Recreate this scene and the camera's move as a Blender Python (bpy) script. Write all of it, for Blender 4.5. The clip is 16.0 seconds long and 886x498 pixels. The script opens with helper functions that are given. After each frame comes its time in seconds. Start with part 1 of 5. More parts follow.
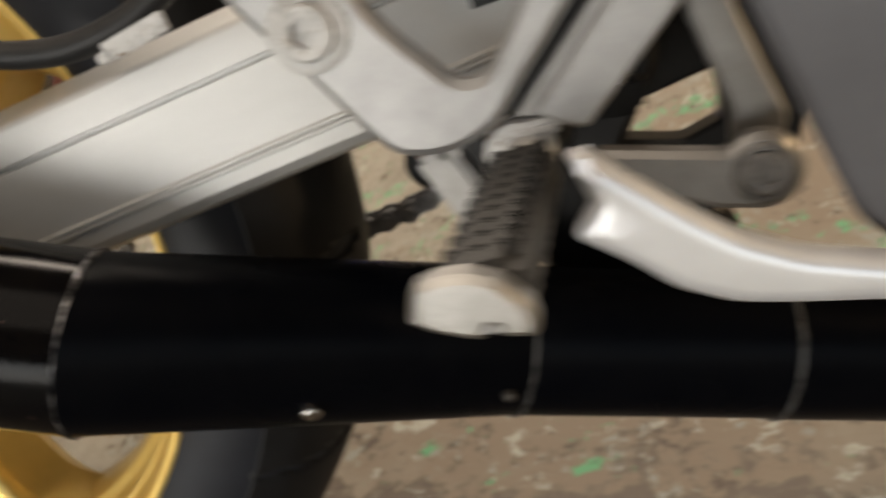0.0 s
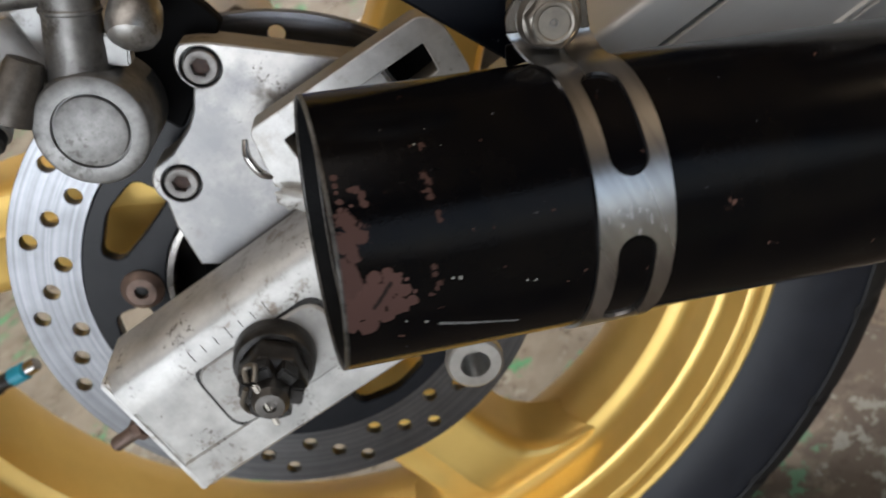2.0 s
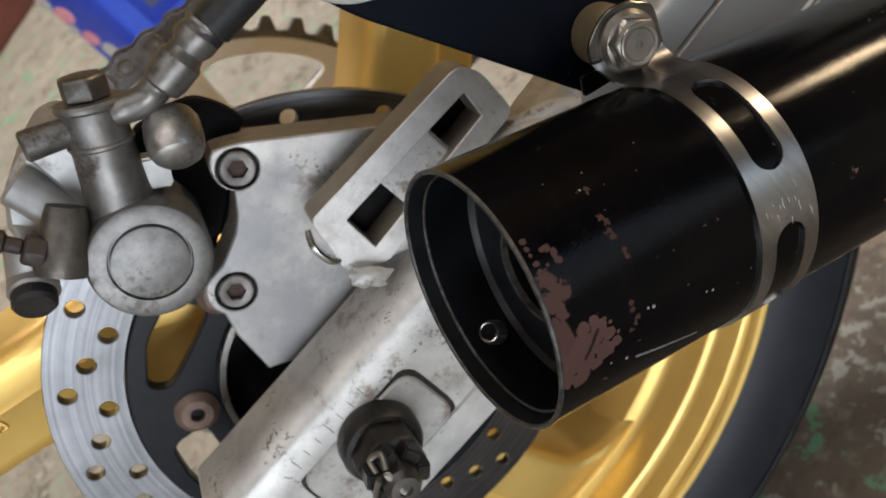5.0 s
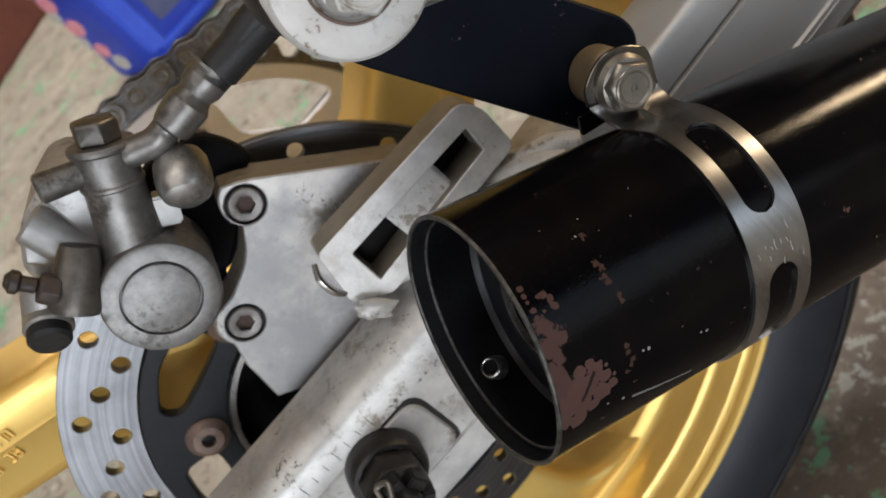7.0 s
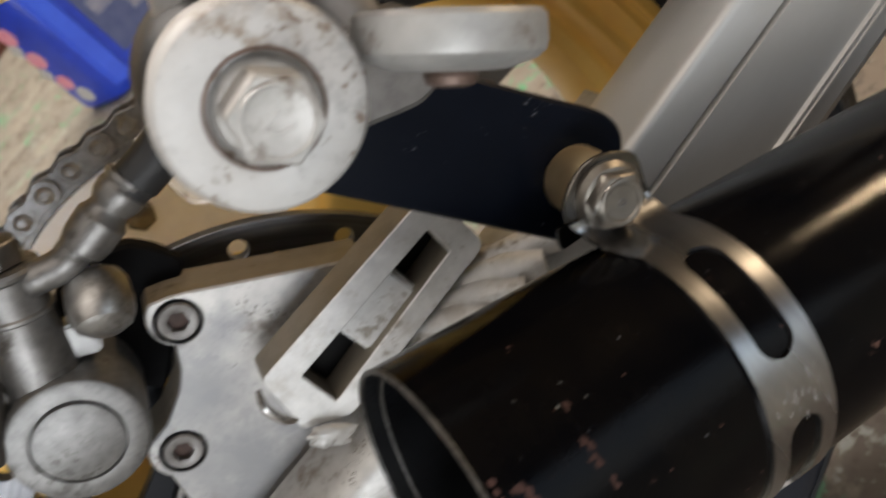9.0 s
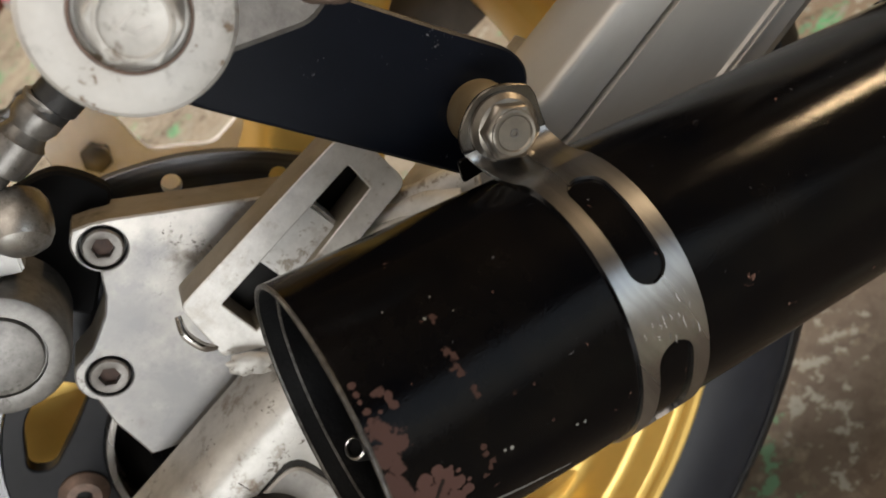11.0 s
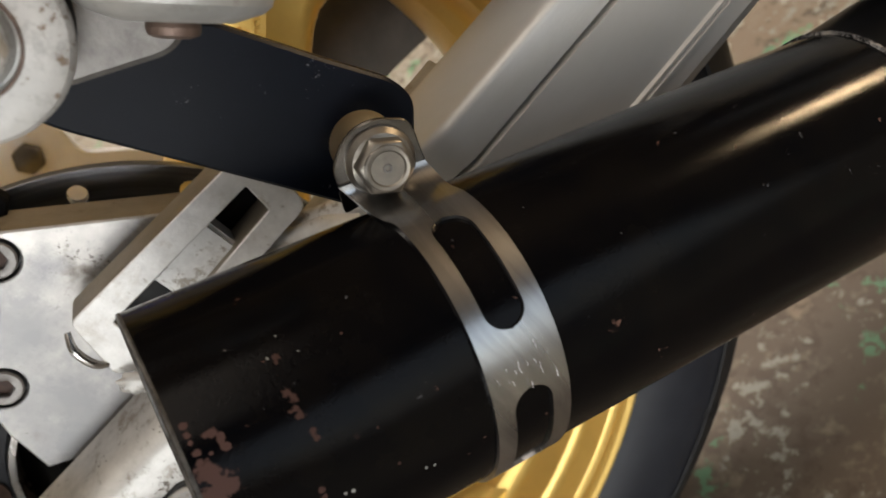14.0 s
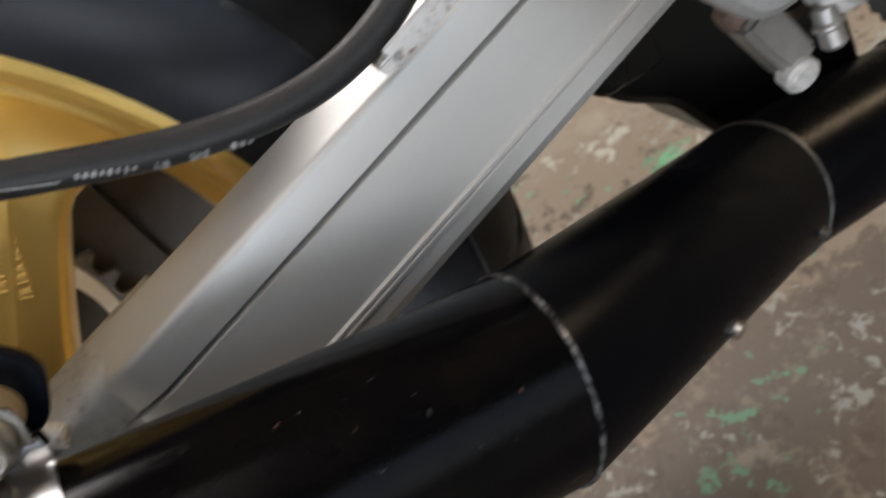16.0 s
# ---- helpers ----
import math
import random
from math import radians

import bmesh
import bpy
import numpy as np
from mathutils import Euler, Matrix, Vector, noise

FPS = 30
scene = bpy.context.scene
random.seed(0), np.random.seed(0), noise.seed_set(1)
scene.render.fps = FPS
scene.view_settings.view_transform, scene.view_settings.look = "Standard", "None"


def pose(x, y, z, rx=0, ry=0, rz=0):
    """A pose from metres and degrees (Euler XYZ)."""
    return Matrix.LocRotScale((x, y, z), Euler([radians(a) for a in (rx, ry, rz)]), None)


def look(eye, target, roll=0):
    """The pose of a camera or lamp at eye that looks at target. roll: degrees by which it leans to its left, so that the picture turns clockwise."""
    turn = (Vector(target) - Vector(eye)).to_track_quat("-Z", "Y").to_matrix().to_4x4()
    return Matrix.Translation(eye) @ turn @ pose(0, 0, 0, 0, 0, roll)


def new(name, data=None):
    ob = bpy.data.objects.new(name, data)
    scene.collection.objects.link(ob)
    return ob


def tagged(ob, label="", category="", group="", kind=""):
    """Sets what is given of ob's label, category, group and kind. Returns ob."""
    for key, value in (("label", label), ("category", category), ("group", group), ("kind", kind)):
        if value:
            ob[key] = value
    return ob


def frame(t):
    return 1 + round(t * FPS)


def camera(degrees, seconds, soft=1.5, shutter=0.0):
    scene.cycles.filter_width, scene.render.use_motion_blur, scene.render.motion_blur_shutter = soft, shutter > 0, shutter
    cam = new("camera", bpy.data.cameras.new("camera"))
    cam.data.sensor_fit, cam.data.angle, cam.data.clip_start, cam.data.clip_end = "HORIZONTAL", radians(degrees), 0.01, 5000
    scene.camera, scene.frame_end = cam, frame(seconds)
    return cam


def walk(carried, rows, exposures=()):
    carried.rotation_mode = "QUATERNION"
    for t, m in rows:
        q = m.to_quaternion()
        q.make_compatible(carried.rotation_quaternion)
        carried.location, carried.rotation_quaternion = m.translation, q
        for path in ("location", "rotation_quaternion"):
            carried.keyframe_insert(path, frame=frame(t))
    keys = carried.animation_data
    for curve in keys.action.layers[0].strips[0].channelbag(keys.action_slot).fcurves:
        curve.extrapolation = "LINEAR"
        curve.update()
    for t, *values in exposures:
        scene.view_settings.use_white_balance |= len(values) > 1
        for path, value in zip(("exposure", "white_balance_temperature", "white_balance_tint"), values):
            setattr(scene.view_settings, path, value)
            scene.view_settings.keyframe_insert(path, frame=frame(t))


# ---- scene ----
cam = camera(54.6, 16.0, soft=1.6, shutter=0.5)
cam.data.dof.use_dof, cam.data.dof.focus_distance, cam.data.dof.aperture_fstop = True, 0.21, 21.0
# the first eye, the path's length and its turn against the floor
METRES, TILT, LEAN, TURN = 0.725, -28.115, 20.186, 6.801
EYE = (0.452, -0.394, 0.413)
ROWS = [
    (0.0, -0.0027, -0.0049, 0.0019, -0.16, -0.01, 0.17),
    (0.1, -0.0385, 0.0105, 0.0018, -0.32, -0.25, 0.82),
    (0.2, -0.0672, 0.0238, 0.0012, -0.36, -0.5, 1.47),
    (0.5, -0.1427, 0.0555, -0.0016, -0.26, -1.42, 3.29),
    (0.8, -0.2306, 0.0703, -0.0054, -1.12, -2.25, 5.16),
    (1.0, -0.29, 0.0761, -0.0048, -2.08, -2.55, 6.61),
    (1.5, -0.4002, 0.1005, 0.0021, -5.12, -3.98, 11.19),
    (1.7, -0.4308, 0.1091, 0.0019, -5.73, -4.88, 13.17),
    (2.0, -0.4682, 0.12, 0.0008, -10.49, -5.36, 16.34),
    (2.5, -0.5155, 0.1407, 0.0088, -15.06, -6.45, 21.48),
    (3.0, -0.5368, 0.1575, 0.0197, -19.34, -7.59, 25.58),
    (3.5, -0.5553, 0.1588, 0.0358, -21.71, -8.02, 28.17),
    (4.0, -0.5485, 0.15, 0.0413, -22.25, -8.09, 29.49),
    (6.5, -0.5462, 0.1389, 0.0536, -20.52, -7.27, 30.41),
    (7.0, -0.5398, 0.1353, 0.0565, -20.66, -7.19, 30.61),
    (7.5, -0.5375, 0.1531, 0.0671, -20.86, -7.12, 31.06),
    (8.0, -0.548, 0.1566, 0.068, -21.3, -7.01, 31.46),
    (8.5, -0.5383, 0.165, 0.0757, -21.84, -6.99, 31.82),
    (8.8, -0.5142, 0.173, 0.0809, -21.17, -7.2, 32.15),
    (9.0, -0.4979, 0.1764, 0.0828, -22.43, -7.27, 31.99),
    (9.2, -0.4885, 0.1765, 0.0852, -23.57, -7.49, 31.78),
    (9.5, -0.482, 0.1759, 0.086, -22.64, -7.85, 31.81),
    (9.7, -0.4785, 0.173, 0.0786, -22.51, -8.61, 31.68),
    (10.0, -0.4757, 0.1651, 0.0647, -22.34, -8.33, 31.17),
    (12.5, -0.4935, 0.1591, 0.0454, -22.16, -9.59, 29.74),
    (12.7, -0.4917, 0.1576, 0.0445, -23.1, -9.72, 29.58),
    (13.0, -0.4808, 0.1535, 0.0445, -22.22, -9.43, 29.34),
    (13.2, -0.4677, 0.1502, 0.0454, -22.89, -10.98, 29.14),
    (13.5, -0.451, 0.147, 0.0463, -22.27, -9.21, 28.8),
    (13.7, -0.4479, 0.1471, 0.046, -23.01, -8.79, 28.49),
    (14.0, -0.4451, 0.1483, 0.0445, -22.41, -8.98, 28.02),
    (14.2, -0.4383, 0.1463, 0.0416, -22.84, -9.82, 27.61),
    (14.5, -0.4241, 0.1421, 0.0368, -22.66, -8.72, 27.23),
    (15.0, -0.4037, 0.1441, 0.0379, -22.86, -8.38, 26.59),
    (15.3, -0.3868, 0.138, 0.0405, -23.51, -8.41, 26.52),
    (15.5, -0.3687, 0.1304, 0.0439, -22.94, -7.89, 26.62),
    (15.7, -0.3442, 0.1196, 0.0506, -23.27, -8.66, 25.96),
    (15.8, -0.3312, 0.1133, 0.0547, -23.0, -7.58, 26.35),
    (16.0, -0.3058, 0.1003, 0.0623, -23.24, -7.3, 26.76),
]
walk(cam, [(t, pose(*EYE, TILT, LEAN, TURN) @ pose(METRES * x, METRES * y, METRES * z, 90 + pitch, roll, yaw)) for t, x, y, z, yaw, pitch, roll in ROWS],
     [(0, -0.24, 7500, 14), (0.5, -0.04, 7150, 14), (1, 0.06, 6400, 14), (1.5, -0.1, 6600, 14), (2, -0.16, 6500, 14), (2.5, -0.14, 6500, 14), (3.5, -0.08, 6450, 14), (7, -0.04, 6480, 14), (9, -0.04, 6680, 14), (10, 0, 7350, 14), (12.5, 0, 6880, 14), (13.5, 0, 7020, 14), (15.2, 0, 7050, 14), (16, 0.06, 6350, 14)])

# ---- light ----
world = bpy.data.worlds.new("world")
scene.world = world
world.use_nodes = True
wn, wl = world.node_tree.nodes, world.node_tree.links
sky = wn.new("ShaderNodeTexSky")
sky.sky_type, sky.sun_disc = "NISHITA", False
sky.sun_elevation, sky.sun_rotation = radians(40), radians(200)
wl.new(sky.outputs[0], wn["Background"].inputs[0])
wn["Background"].inputs[1].default_value = 0.1


def area_lamp(name, eye, target, sx, sy, watts, colour):
    d = bpy.data.lights.new(name, "AREA")
    d.shape, d.size, d.size_y, d.energy, d.color = "RECTANGLE", sx, sy, watts, colour
    ob = new(name, d)
    ob.matrix_world = look(eye, target)
    return ob


# daylight through the gaps under two raised shutters, a warm window ahead, a dim far ceiling panel, an added near fill
area_lamp("daylight", (-2.5, -3.1, 0.5), (-2.5, 0.0, 0.5), 4.8, 0.9, 124, (0.84, 0.93, 1.0))
area_lamp("daylight_far_door", (2.6, -3.1, 0.92), (2.6, 0.0, 0.92), 3.6, 1.75, 21, (0.74, 0.88, 1.0))
area_lamp("window_light", (4.9, -0.05, 1.5), (0.0, -0.1, 0.4), 0.34, 0.28, 74, (1.0, 0.76, 0.47))
area_lamp("ceiling_light_far", (0.2, 1.9, 2.62), (0.2, 1.9, 0), 1.5, 0.9, 98, (1.0, 0.95, 0.88))
# unseen soft fill, added overhead to lift the shaded near faces
area_lamp("soft_fill_near", (0.1, -1.2, 2.62), (0.1, -1.2, 0), 3.2, 2.0, 36, (1.0, 0.95, 0.88))


# ---- materials ----
def mat(name, c1, c2=None, rough=0.5, metal=0.0, scale=40.0, bump=0.1, bump_scale=None, rough_var=0.12, dirt=None, dirt_scale=14.0, dirt_at=0.58, dirt_rough=0.75, coat=0.0, stretch=(1, 1, 1), gloss=0.5):
    """Base colour c1 to c2 by fine noise, dirt blotches over it, roughness variation and fine relief."""
    m = bpy.data.materials.new(name)
    m.use_nodes = True
    N, L = m.node_tree.nodes, m.node_tree.links
    b = N["Principled BSDF"]
    b.inputs["Metallic"].default_value = metal
    b.inputs["Coat Weight"].default_value = coat
    b.inputs["Specular IOR Level"].default_value = gloss
    b.inputs["Coat Roughness"].default_value = 0.12
    tc, mp = N.new("ShaderNodeTexCoord"), N.new("ShaderNodeMapping")
    mp.inputs["Scale"].default_value = stretch
    L.new(tc.outputs["Object"], mp.inputs[0])
    n1 = N.new("ShaderNodeTexNoise")
    n1.inputs["Scale"].default_value, n1.inputs["Detail"].default_value, n1.inputs["Roughness"].default_value = scale, 6, 0.65
    L.new(mp.outputs[0], n1.inputs["Vector"])
    mix = N.new("ShaderNodeMix")
    mix.data_type = "RGBA"
    mix.inputs[6].default_value, mix.inputs[7].default_value = (*c1, 1), (*(c2 or c1), 1)
    ramp = N.new("ShaderNodeMapRange")
    ramp.inputs[1].default_value, ramp.inputs[2].default_value = 0.35, 0.68
    L.new(n1.outputs[0], ramp.inputs[0]), L.new(ramp.outputs[0], mix.inputs[0])
    colour = mix.outputs[2]
    rr = N.new("ShaderNodeMapRange")
    rr.inputs[3].default_value, rr.inputs[4].default_value = max(0.02, rough - rough_var), min(1, rough + rough_var)
    n2 = N.new("ShaderNodeTexNoise")
    n2.inputs["Scale"].default_value, n2.inputs["Detail"].default_value = scale * 0.23, 4
    L.new(mp.outputs[0], n2.inputs["Vector"]), L.new(n2.outputs[0], rr.inputs[0])
    rough_out = rr.outputs[0]
    if dirt:
        n3 = N.new("ShaderNodeTexNoise")
        n3.inputs["Scale"].default_value, n3.inputs["Detail"].default_value, n3.inputs["Roughness"].default_value = dirt_scale, 8, 0.72
        L.new(tc.outputs["Object"], n3.inputs["Vector"])
        d = N.new("ShaderNodeMapRange")
        d.inputs[1].default_value, d.inputs[2].default_value = dirt_at, dirt_at + 0.13
        L.new(n3.outputs[0], d.inputs[0])
        mx = N.new("ShaderNodeMix")
        mx.data_type = "RGBA"
        mx.inputs[7].default_value = (*dirt, 1)
        L.new(colour, mx.inputs[6]), L.new(d.outputs[0], mx.inputs[0])
        colour = mx.outputs[2]
        mr = N.new("ShaderNodeMix")
        mr.inputs[3].default_value = dirt_rough
        L.new(rough_out, mr.inputs[2]), L.new(d.outputs[0], mr.inputs[0])
        rough_out = mr.outputs[0]
    L.new(colour, b.inputs["Base Color"]), L.new(rough_out, b.inputs["Roughness"])
    if bump:
        n4 = N.new("ShaderNodeTexNoise")
        n4.inputs["Scale"].default_value, n4.inputs["Detail"].default_value = bump_scale or scale * 4, 5
        L.new(mp.outputs[0], n4.inputs["Vector"])
        bp = N.new("ShaderNodeBump")
        bp.inputs["Strength"].default_value, bp.inputs["Distance"].default_value = bump, 0.0006
        L.new(n4.outputs[0], bp.inputs["Height"]), L.new(bp.outputs[0], b.inputs["Normal"])
    return m


def spots(m, blots, colour, rough, noise_scale, wobble, soft=0.94):
    """Chips of another coat at given places: (x, y, z, radius) with ragged edges."""
    N, L = m.node_tree.nodes, m.node_tree.links
    b = N["Principled BSDF"]
    tc = N.new("ShaderNodeTexCoord")
    nz = N.new("ShaderNodeTexNoise")
    nz.inputs["Scale"].default_value, nz.inputs["Detail"].default_value, nz.inputs["Roughness"].default_value = noise_scale, 8, 0.7
    L.new(tc.outputs["Object"], nz.inputs["Vector"])
    cen = N.new("ShaderNodeMath")
    cen.operation = "SUBTRACT"
    cen.inputs[1].default_value = 0.5
    L.new(nz.outputs[0], cen.inputs[0])
    total = None
    for x, y, z, r in blots:
        ds = N.new("ShaderNodeVectorMath")
        ds.operation = "DISTANCE"
        ds.inputs[1].default_value = (x, y, z)
        L.new(tc.outputs["Object"], ds.inputs[0])
        ma = N.new("ShaderNodeMath")
        ma.operation = "MULTIPLY_ADD"
        ma.inputs[1].default_value = r * wobble
        L.new(cen.outputs[0], ma.inputs[0]), L.new(ds.outputs["Value"], ma.inputs[2])
        mr = N.new("ShaderNodeMapRange")
        mr.inputs[1].default_value, mr.inputs[2].default_value = r, r * soft
        L.new(ma.outputs[0], mr.inputs[0])
        if total is None:
            total = mr.outputs[0]
        else:
            mx = N.new("ShaderNodeMath")
            mx.operation = "MAXIMUM"
            L.new(total, mx.inputs[0]), L.new(mr.outputs[0], mx.inputs[1])
            total = mx.outputs[0]
    for socket, value, kind in (("Base Color", (*colour, 1), "RGBA"), ("Roughness", rough, "FLOAT")):
        src = b.inputs[socket].links[0].from_socket
        mx = N.new("ShaderNodeMix")
        mx.data_type = kind
        i = 6 if kind == "RGBA" else 2
        mx.inputs[i + 1].default_value = value
        L.new(src, mx.inputs[i]), L.new(total, mx.inputs[0]), L.new(mx.outputs[2 if kind == "RGBA" else 0], b.inputs[socket])
    return m


def gouge(m, a, b, r, colour, noise_scale, wobble):
    """A ragged line of another colour from a to b."""
    N, L = m.node_tree.nodes, m.node_tree.links
    bs = N["Principled BSDF"]
    d = b - a

    def vec(kind, *links):
        n = N.new("ShaderNodeVectorMath")
        n.operation = kind
        for i, v in enumerate(links):
            if isinstance(v, Vector):
                n.inputs[i].default_value = v
            else:
                L.new(v, n.inputs[i])
        return n

    def num(kind, *links):
        n = N.new("ShaderNodeMath")
        n.operation = kind
        for i, v in enumerate(links):
            if isinstance(v, float):
                n.inputs[i].default_value = v
            else:
                L.new(v, n.inputs[i])
        return n

    tc, nz = N.new("ShaderNodeTexCoord"), N.new("ShaderNodeTexNoise")
    nz.inputs["Scale"].default_value, nz.inputs["Detail"].default_value, nz.inputs["Roughness"].default_value = noise_scale, 6, 0.7
    L.new(tc.outputs["Object"], nz.inputs["Vector"])
    rel = vec("SUBTRACT", tc.outputs["Object"], a.copy())
    along = vec("DOT_PRODUCT", rel.outputs[0], d / d.length_squared)
    held = num("MINIMUM", num("MAXIMUM", along.outputs["Value"], 0.0).outputs[0], 1.0)
    foot = vec("SCALE", d.copy())
    L.new(held.outputs[0], foot.inputs["Scale"])
    away = vec("DISTANCE", rel.outputs[0], foot.outputs[0])
    rag = num("MULTIPLY_ADD", num("SUBTRACT", nz.outputs[0], 0.5).outputs[0], r * wobble, away.outputs["Value"])
    mr = N.new("ShaderNodeMapRange")
    mr.inputs[1].default_value, mr.inputs[2].default_value = r, r * 0.8
    L.new(rag.outputs[0], mr.inputs[0])
    mx = N.new("ShaderNodeMix")
    mx.data_type = "RGBA"
    mx.inputs[7].default_value = (*colour, 1)
    L.new(bs.inputs["Base Color"].links[0].from_socket, mx.inputs[6]), L.new(mr.outputs[0], mx.inputs[0]), L.new(mx.outputs[2], bs.inputs["Base Color"])


CAST2 = mat("rough_cut_aluminium", (0.74, 0.74, 0.73), (0.56, 0.56, 0.55), 0.48, 0.3, 130, 0.5, 220, dirt=(0.4, 0.37, 0.33), dirt_scale=85, dirt_at=0.6)
CASTG = mat("grimy_grey_casting", (0.36, 0.35, 0.34), (0.26, 0.255, 0.245), 0.45, 0.7, 80, 0.3, 700, dirt=(0.09, 0.085, 0.08), dirt_scale=45, dirt_at=0.56)
FRAMED = mat("dull_frame_aluminium", (0.33, 0.32, 0.31), (0.25, 0.24, 0.23), 0.45, 0.75, 60, 0.3, 700)
PIN = mat("satin_steel", (0.5, 0.49, 0.47), (0.4, 0.39, 0.37), 0.36, 0.9, 150, 0.25, 700)
BOSS = mat("grimy_brown_casting", (0.12, 0.108, 0.095), (0.055, 0.048, 0.042), 0.42, 0.55, 140, 0.25, 1200, dirt=(0.04, 0.034, 0.028), dirt_scale=70, dirt_at=0.55)
# browner and darker aluminium for the cut sides of bracket and torque frame
EDGEBROWN = mat("brown_side_aluminium", (0.3, 0.265, 0.215), (0.21, 0.185, 0.15), 0.5, 0.35, 70, 0.2, 900, dirt=(0.13, 0.105, 0.08), dirt_scale=55, dirt_at=0.58)
# band steel darkened for the dim surroundings the ear reflects, with smudges
EARST = mat("dim_smudged_strap_steel", (0.17, 0.158, 0.142), (0.09, 0.083, 0.075), 0.27, 1.0, 90, 0.08, 700)
PIN2 = mat("worn_pin_steel", (0.4, 0.39, 0.375), (0.2, 0.19, 0.178), 0.3, 0.85, 130, 0.2, 1500, dirt=(0.1, 0.085, 0.07), dirt_scale=90, dirt_at=0.55)
DULLBOLT = mat("dull_bolt_steel", (0.21, 0.198, 0.188), (0.12, 0.112, 0.105), 0.4, 0.5, 150, 0.2)
DARKBOLT = mat("dark_bolt_steel", (0.1, 0.095, 0.09), (0.16, 0.15, 0.14), 0.4, 0.9, 150, 0.3)
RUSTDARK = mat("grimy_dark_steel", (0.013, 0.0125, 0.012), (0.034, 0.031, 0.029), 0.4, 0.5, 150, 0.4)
CHROME = mat("polished_aluminium", (0.86, 0.875, 0.9), (0.8, 0.81, 0.84), 0.27, 0.5, 40, 0.04)
SPROCKET = mat("pale_alloy", (0.9, 0.91, 0.93), (0.8, 0.81, 0.83), 0.45, 0.05, 60, 0.2, dirt=(0.4, 0.38, 0.35), dirt_scale=18, dirt_at=0.68)
PRINT = mat("worn_white_print", (0.42, 0.42, 0.42), (0.15, 0.15, 0.15), 0.6, 0, 300, 0.05)
MARK = mat("engraved_mark", (0.06, 0.055, 0.05), (0.1, 0.09, 0.08), 0.6, 0.3, 300, 0.05)
SHUTTER = mat("dark_shutter_paint", (0.1, 0.1, 0.1), (0.07, 0.07, 0.07), 0.6, 0.2, 20, 0.1)
CASTL = mat("light_cast_aluminium", (0.4, 0.4, 0.395), (0.3, 0.3, 0.295), 0.45, 0.6, 90, 0.15, 2200, dirt=(0.17, 0.16, 0.145), dirt_scale=70, dirt_at=0.6)
CAST = mat("cast_aluminium", (0.52, 0.505, 0.48), (0.27, 0.268, 0.268), 0.4, 0.5, 38, 0.14, 1800, dirt=(0.19, 0.165, 0.14), dirt_scale=48, dirt_at=0.56)
SWING = mat("anodised_aluminium", (0.57, 0.567, 0.552), (0.51, 0.507, 0.493), 0.44, 0.5, 30, 0.12, 1500, stretch=(0.3, 1, 1))
FRAME = mat("frame_aluminium", (0.4, 0.395, 0.39), (0.31, 0.305, 0.3), 0.45, 0.55, 60, 0.25, 700)
CASTZ = mat("dull_zinc_casting", (0.46, 0.455, 0.44), (0.3, 0.295, 0.285), 0.5, 0.4, 60, 0.3, 500, dirt=(0.17, 0.13, 0.1), dirt_scale=70, dirt_at=0.57)
GREY = mat("dark_grey_casting", (0.21, 0.203, 0.195), (0.12, 0.116, 0.11), 0.4, 0.8, 160, 0.2, 2200, dirt=(0.07, 0.062, 0.054), dirt_scale=80, dirt_at=0.56)
CAP = mat("worn_grey_casting", (0.21, 0.206, 0.2), (0.13, 0.128, 0.124), 0.38, 0.7, 260, 0.13, 2600, dirt=(0.085, 0.08, 0.075), dirt_scale=110, dirt_at=0.57)
STEEL = mat("steel", (0.45, 0.43, 0.41), (0.34, 0.325, 0.31), 0.27, 1.0, 90, 0.1, 1200)
ZINC = mat("zinc_plating", (0.58, 0.57, 0.555), (0.46, 0.45, 0.435), 0.58, 0.25, 60, 0.15, 500, dirt=(0.36, 0.29, 0.22), dirt_scale=60, dirt_at=0.63)
DISC = mat("brushed_disc_steel", (0.19, 0.195, 0.207), (0.14, 0.144, 0.152), 0.33, 0.97, 50, 0.12, 900)
BAND = mat("polished_band_steel", (0.43, 0.43, 0.435), (0.25, 0.25, 0.256), 0.3, 1.0, 170, 0.05, 700, stretch=(1, 0.07, 0.07), rough_var=0.13)
BRASS = mat("plated_brass", (0.86, 0.68, 0.42), (0.74, 0.55, 0.3), 0.29, 0.75, 80, 0.1)
GOLD = mat("gold_wheel_paint", (0.82, 0.56, 0.165), (0.73, 0.485, 0.135), 0.4, 0.6, 25, 0.1, 1800, dirt=(0.45, 0.3, 0.1), dirt_scale=16, dirt_at=0.66, coat=0.3)
TYRE = mat("tyre_rubber", (0.012, 0.0135, 0.018), (0.017, 0.019, 0.025), 0.48, 0, 60, 0.15, 900, dirt=(0.03, 0.031, 0.036), dirt_scale=9, dirt_at=0.6, gloss=0.3)
RUBBER = mat("black_rubber", (0.012, 0.012, 0.013), (0.02, 0.02, 0.02), 0.5, 0, 80, 0.3, 700, gloss=0.35)
PEGRUB = mat("worn_peg_rubber", (0.026, 0.025, 0.024), (0.04, 0.038, 0.036), 0.6, 0, 80, 0.4, 500)
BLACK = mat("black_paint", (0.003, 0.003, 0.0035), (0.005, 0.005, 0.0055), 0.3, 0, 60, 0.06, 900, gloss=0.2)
SATIN = mat("satin_black_plate", (0.0025, 0.0038, 0.0075), (0.0035, 0.005, 0.0095), 0.32, 0, 70, 0.05, 2500, gloss=0.075)
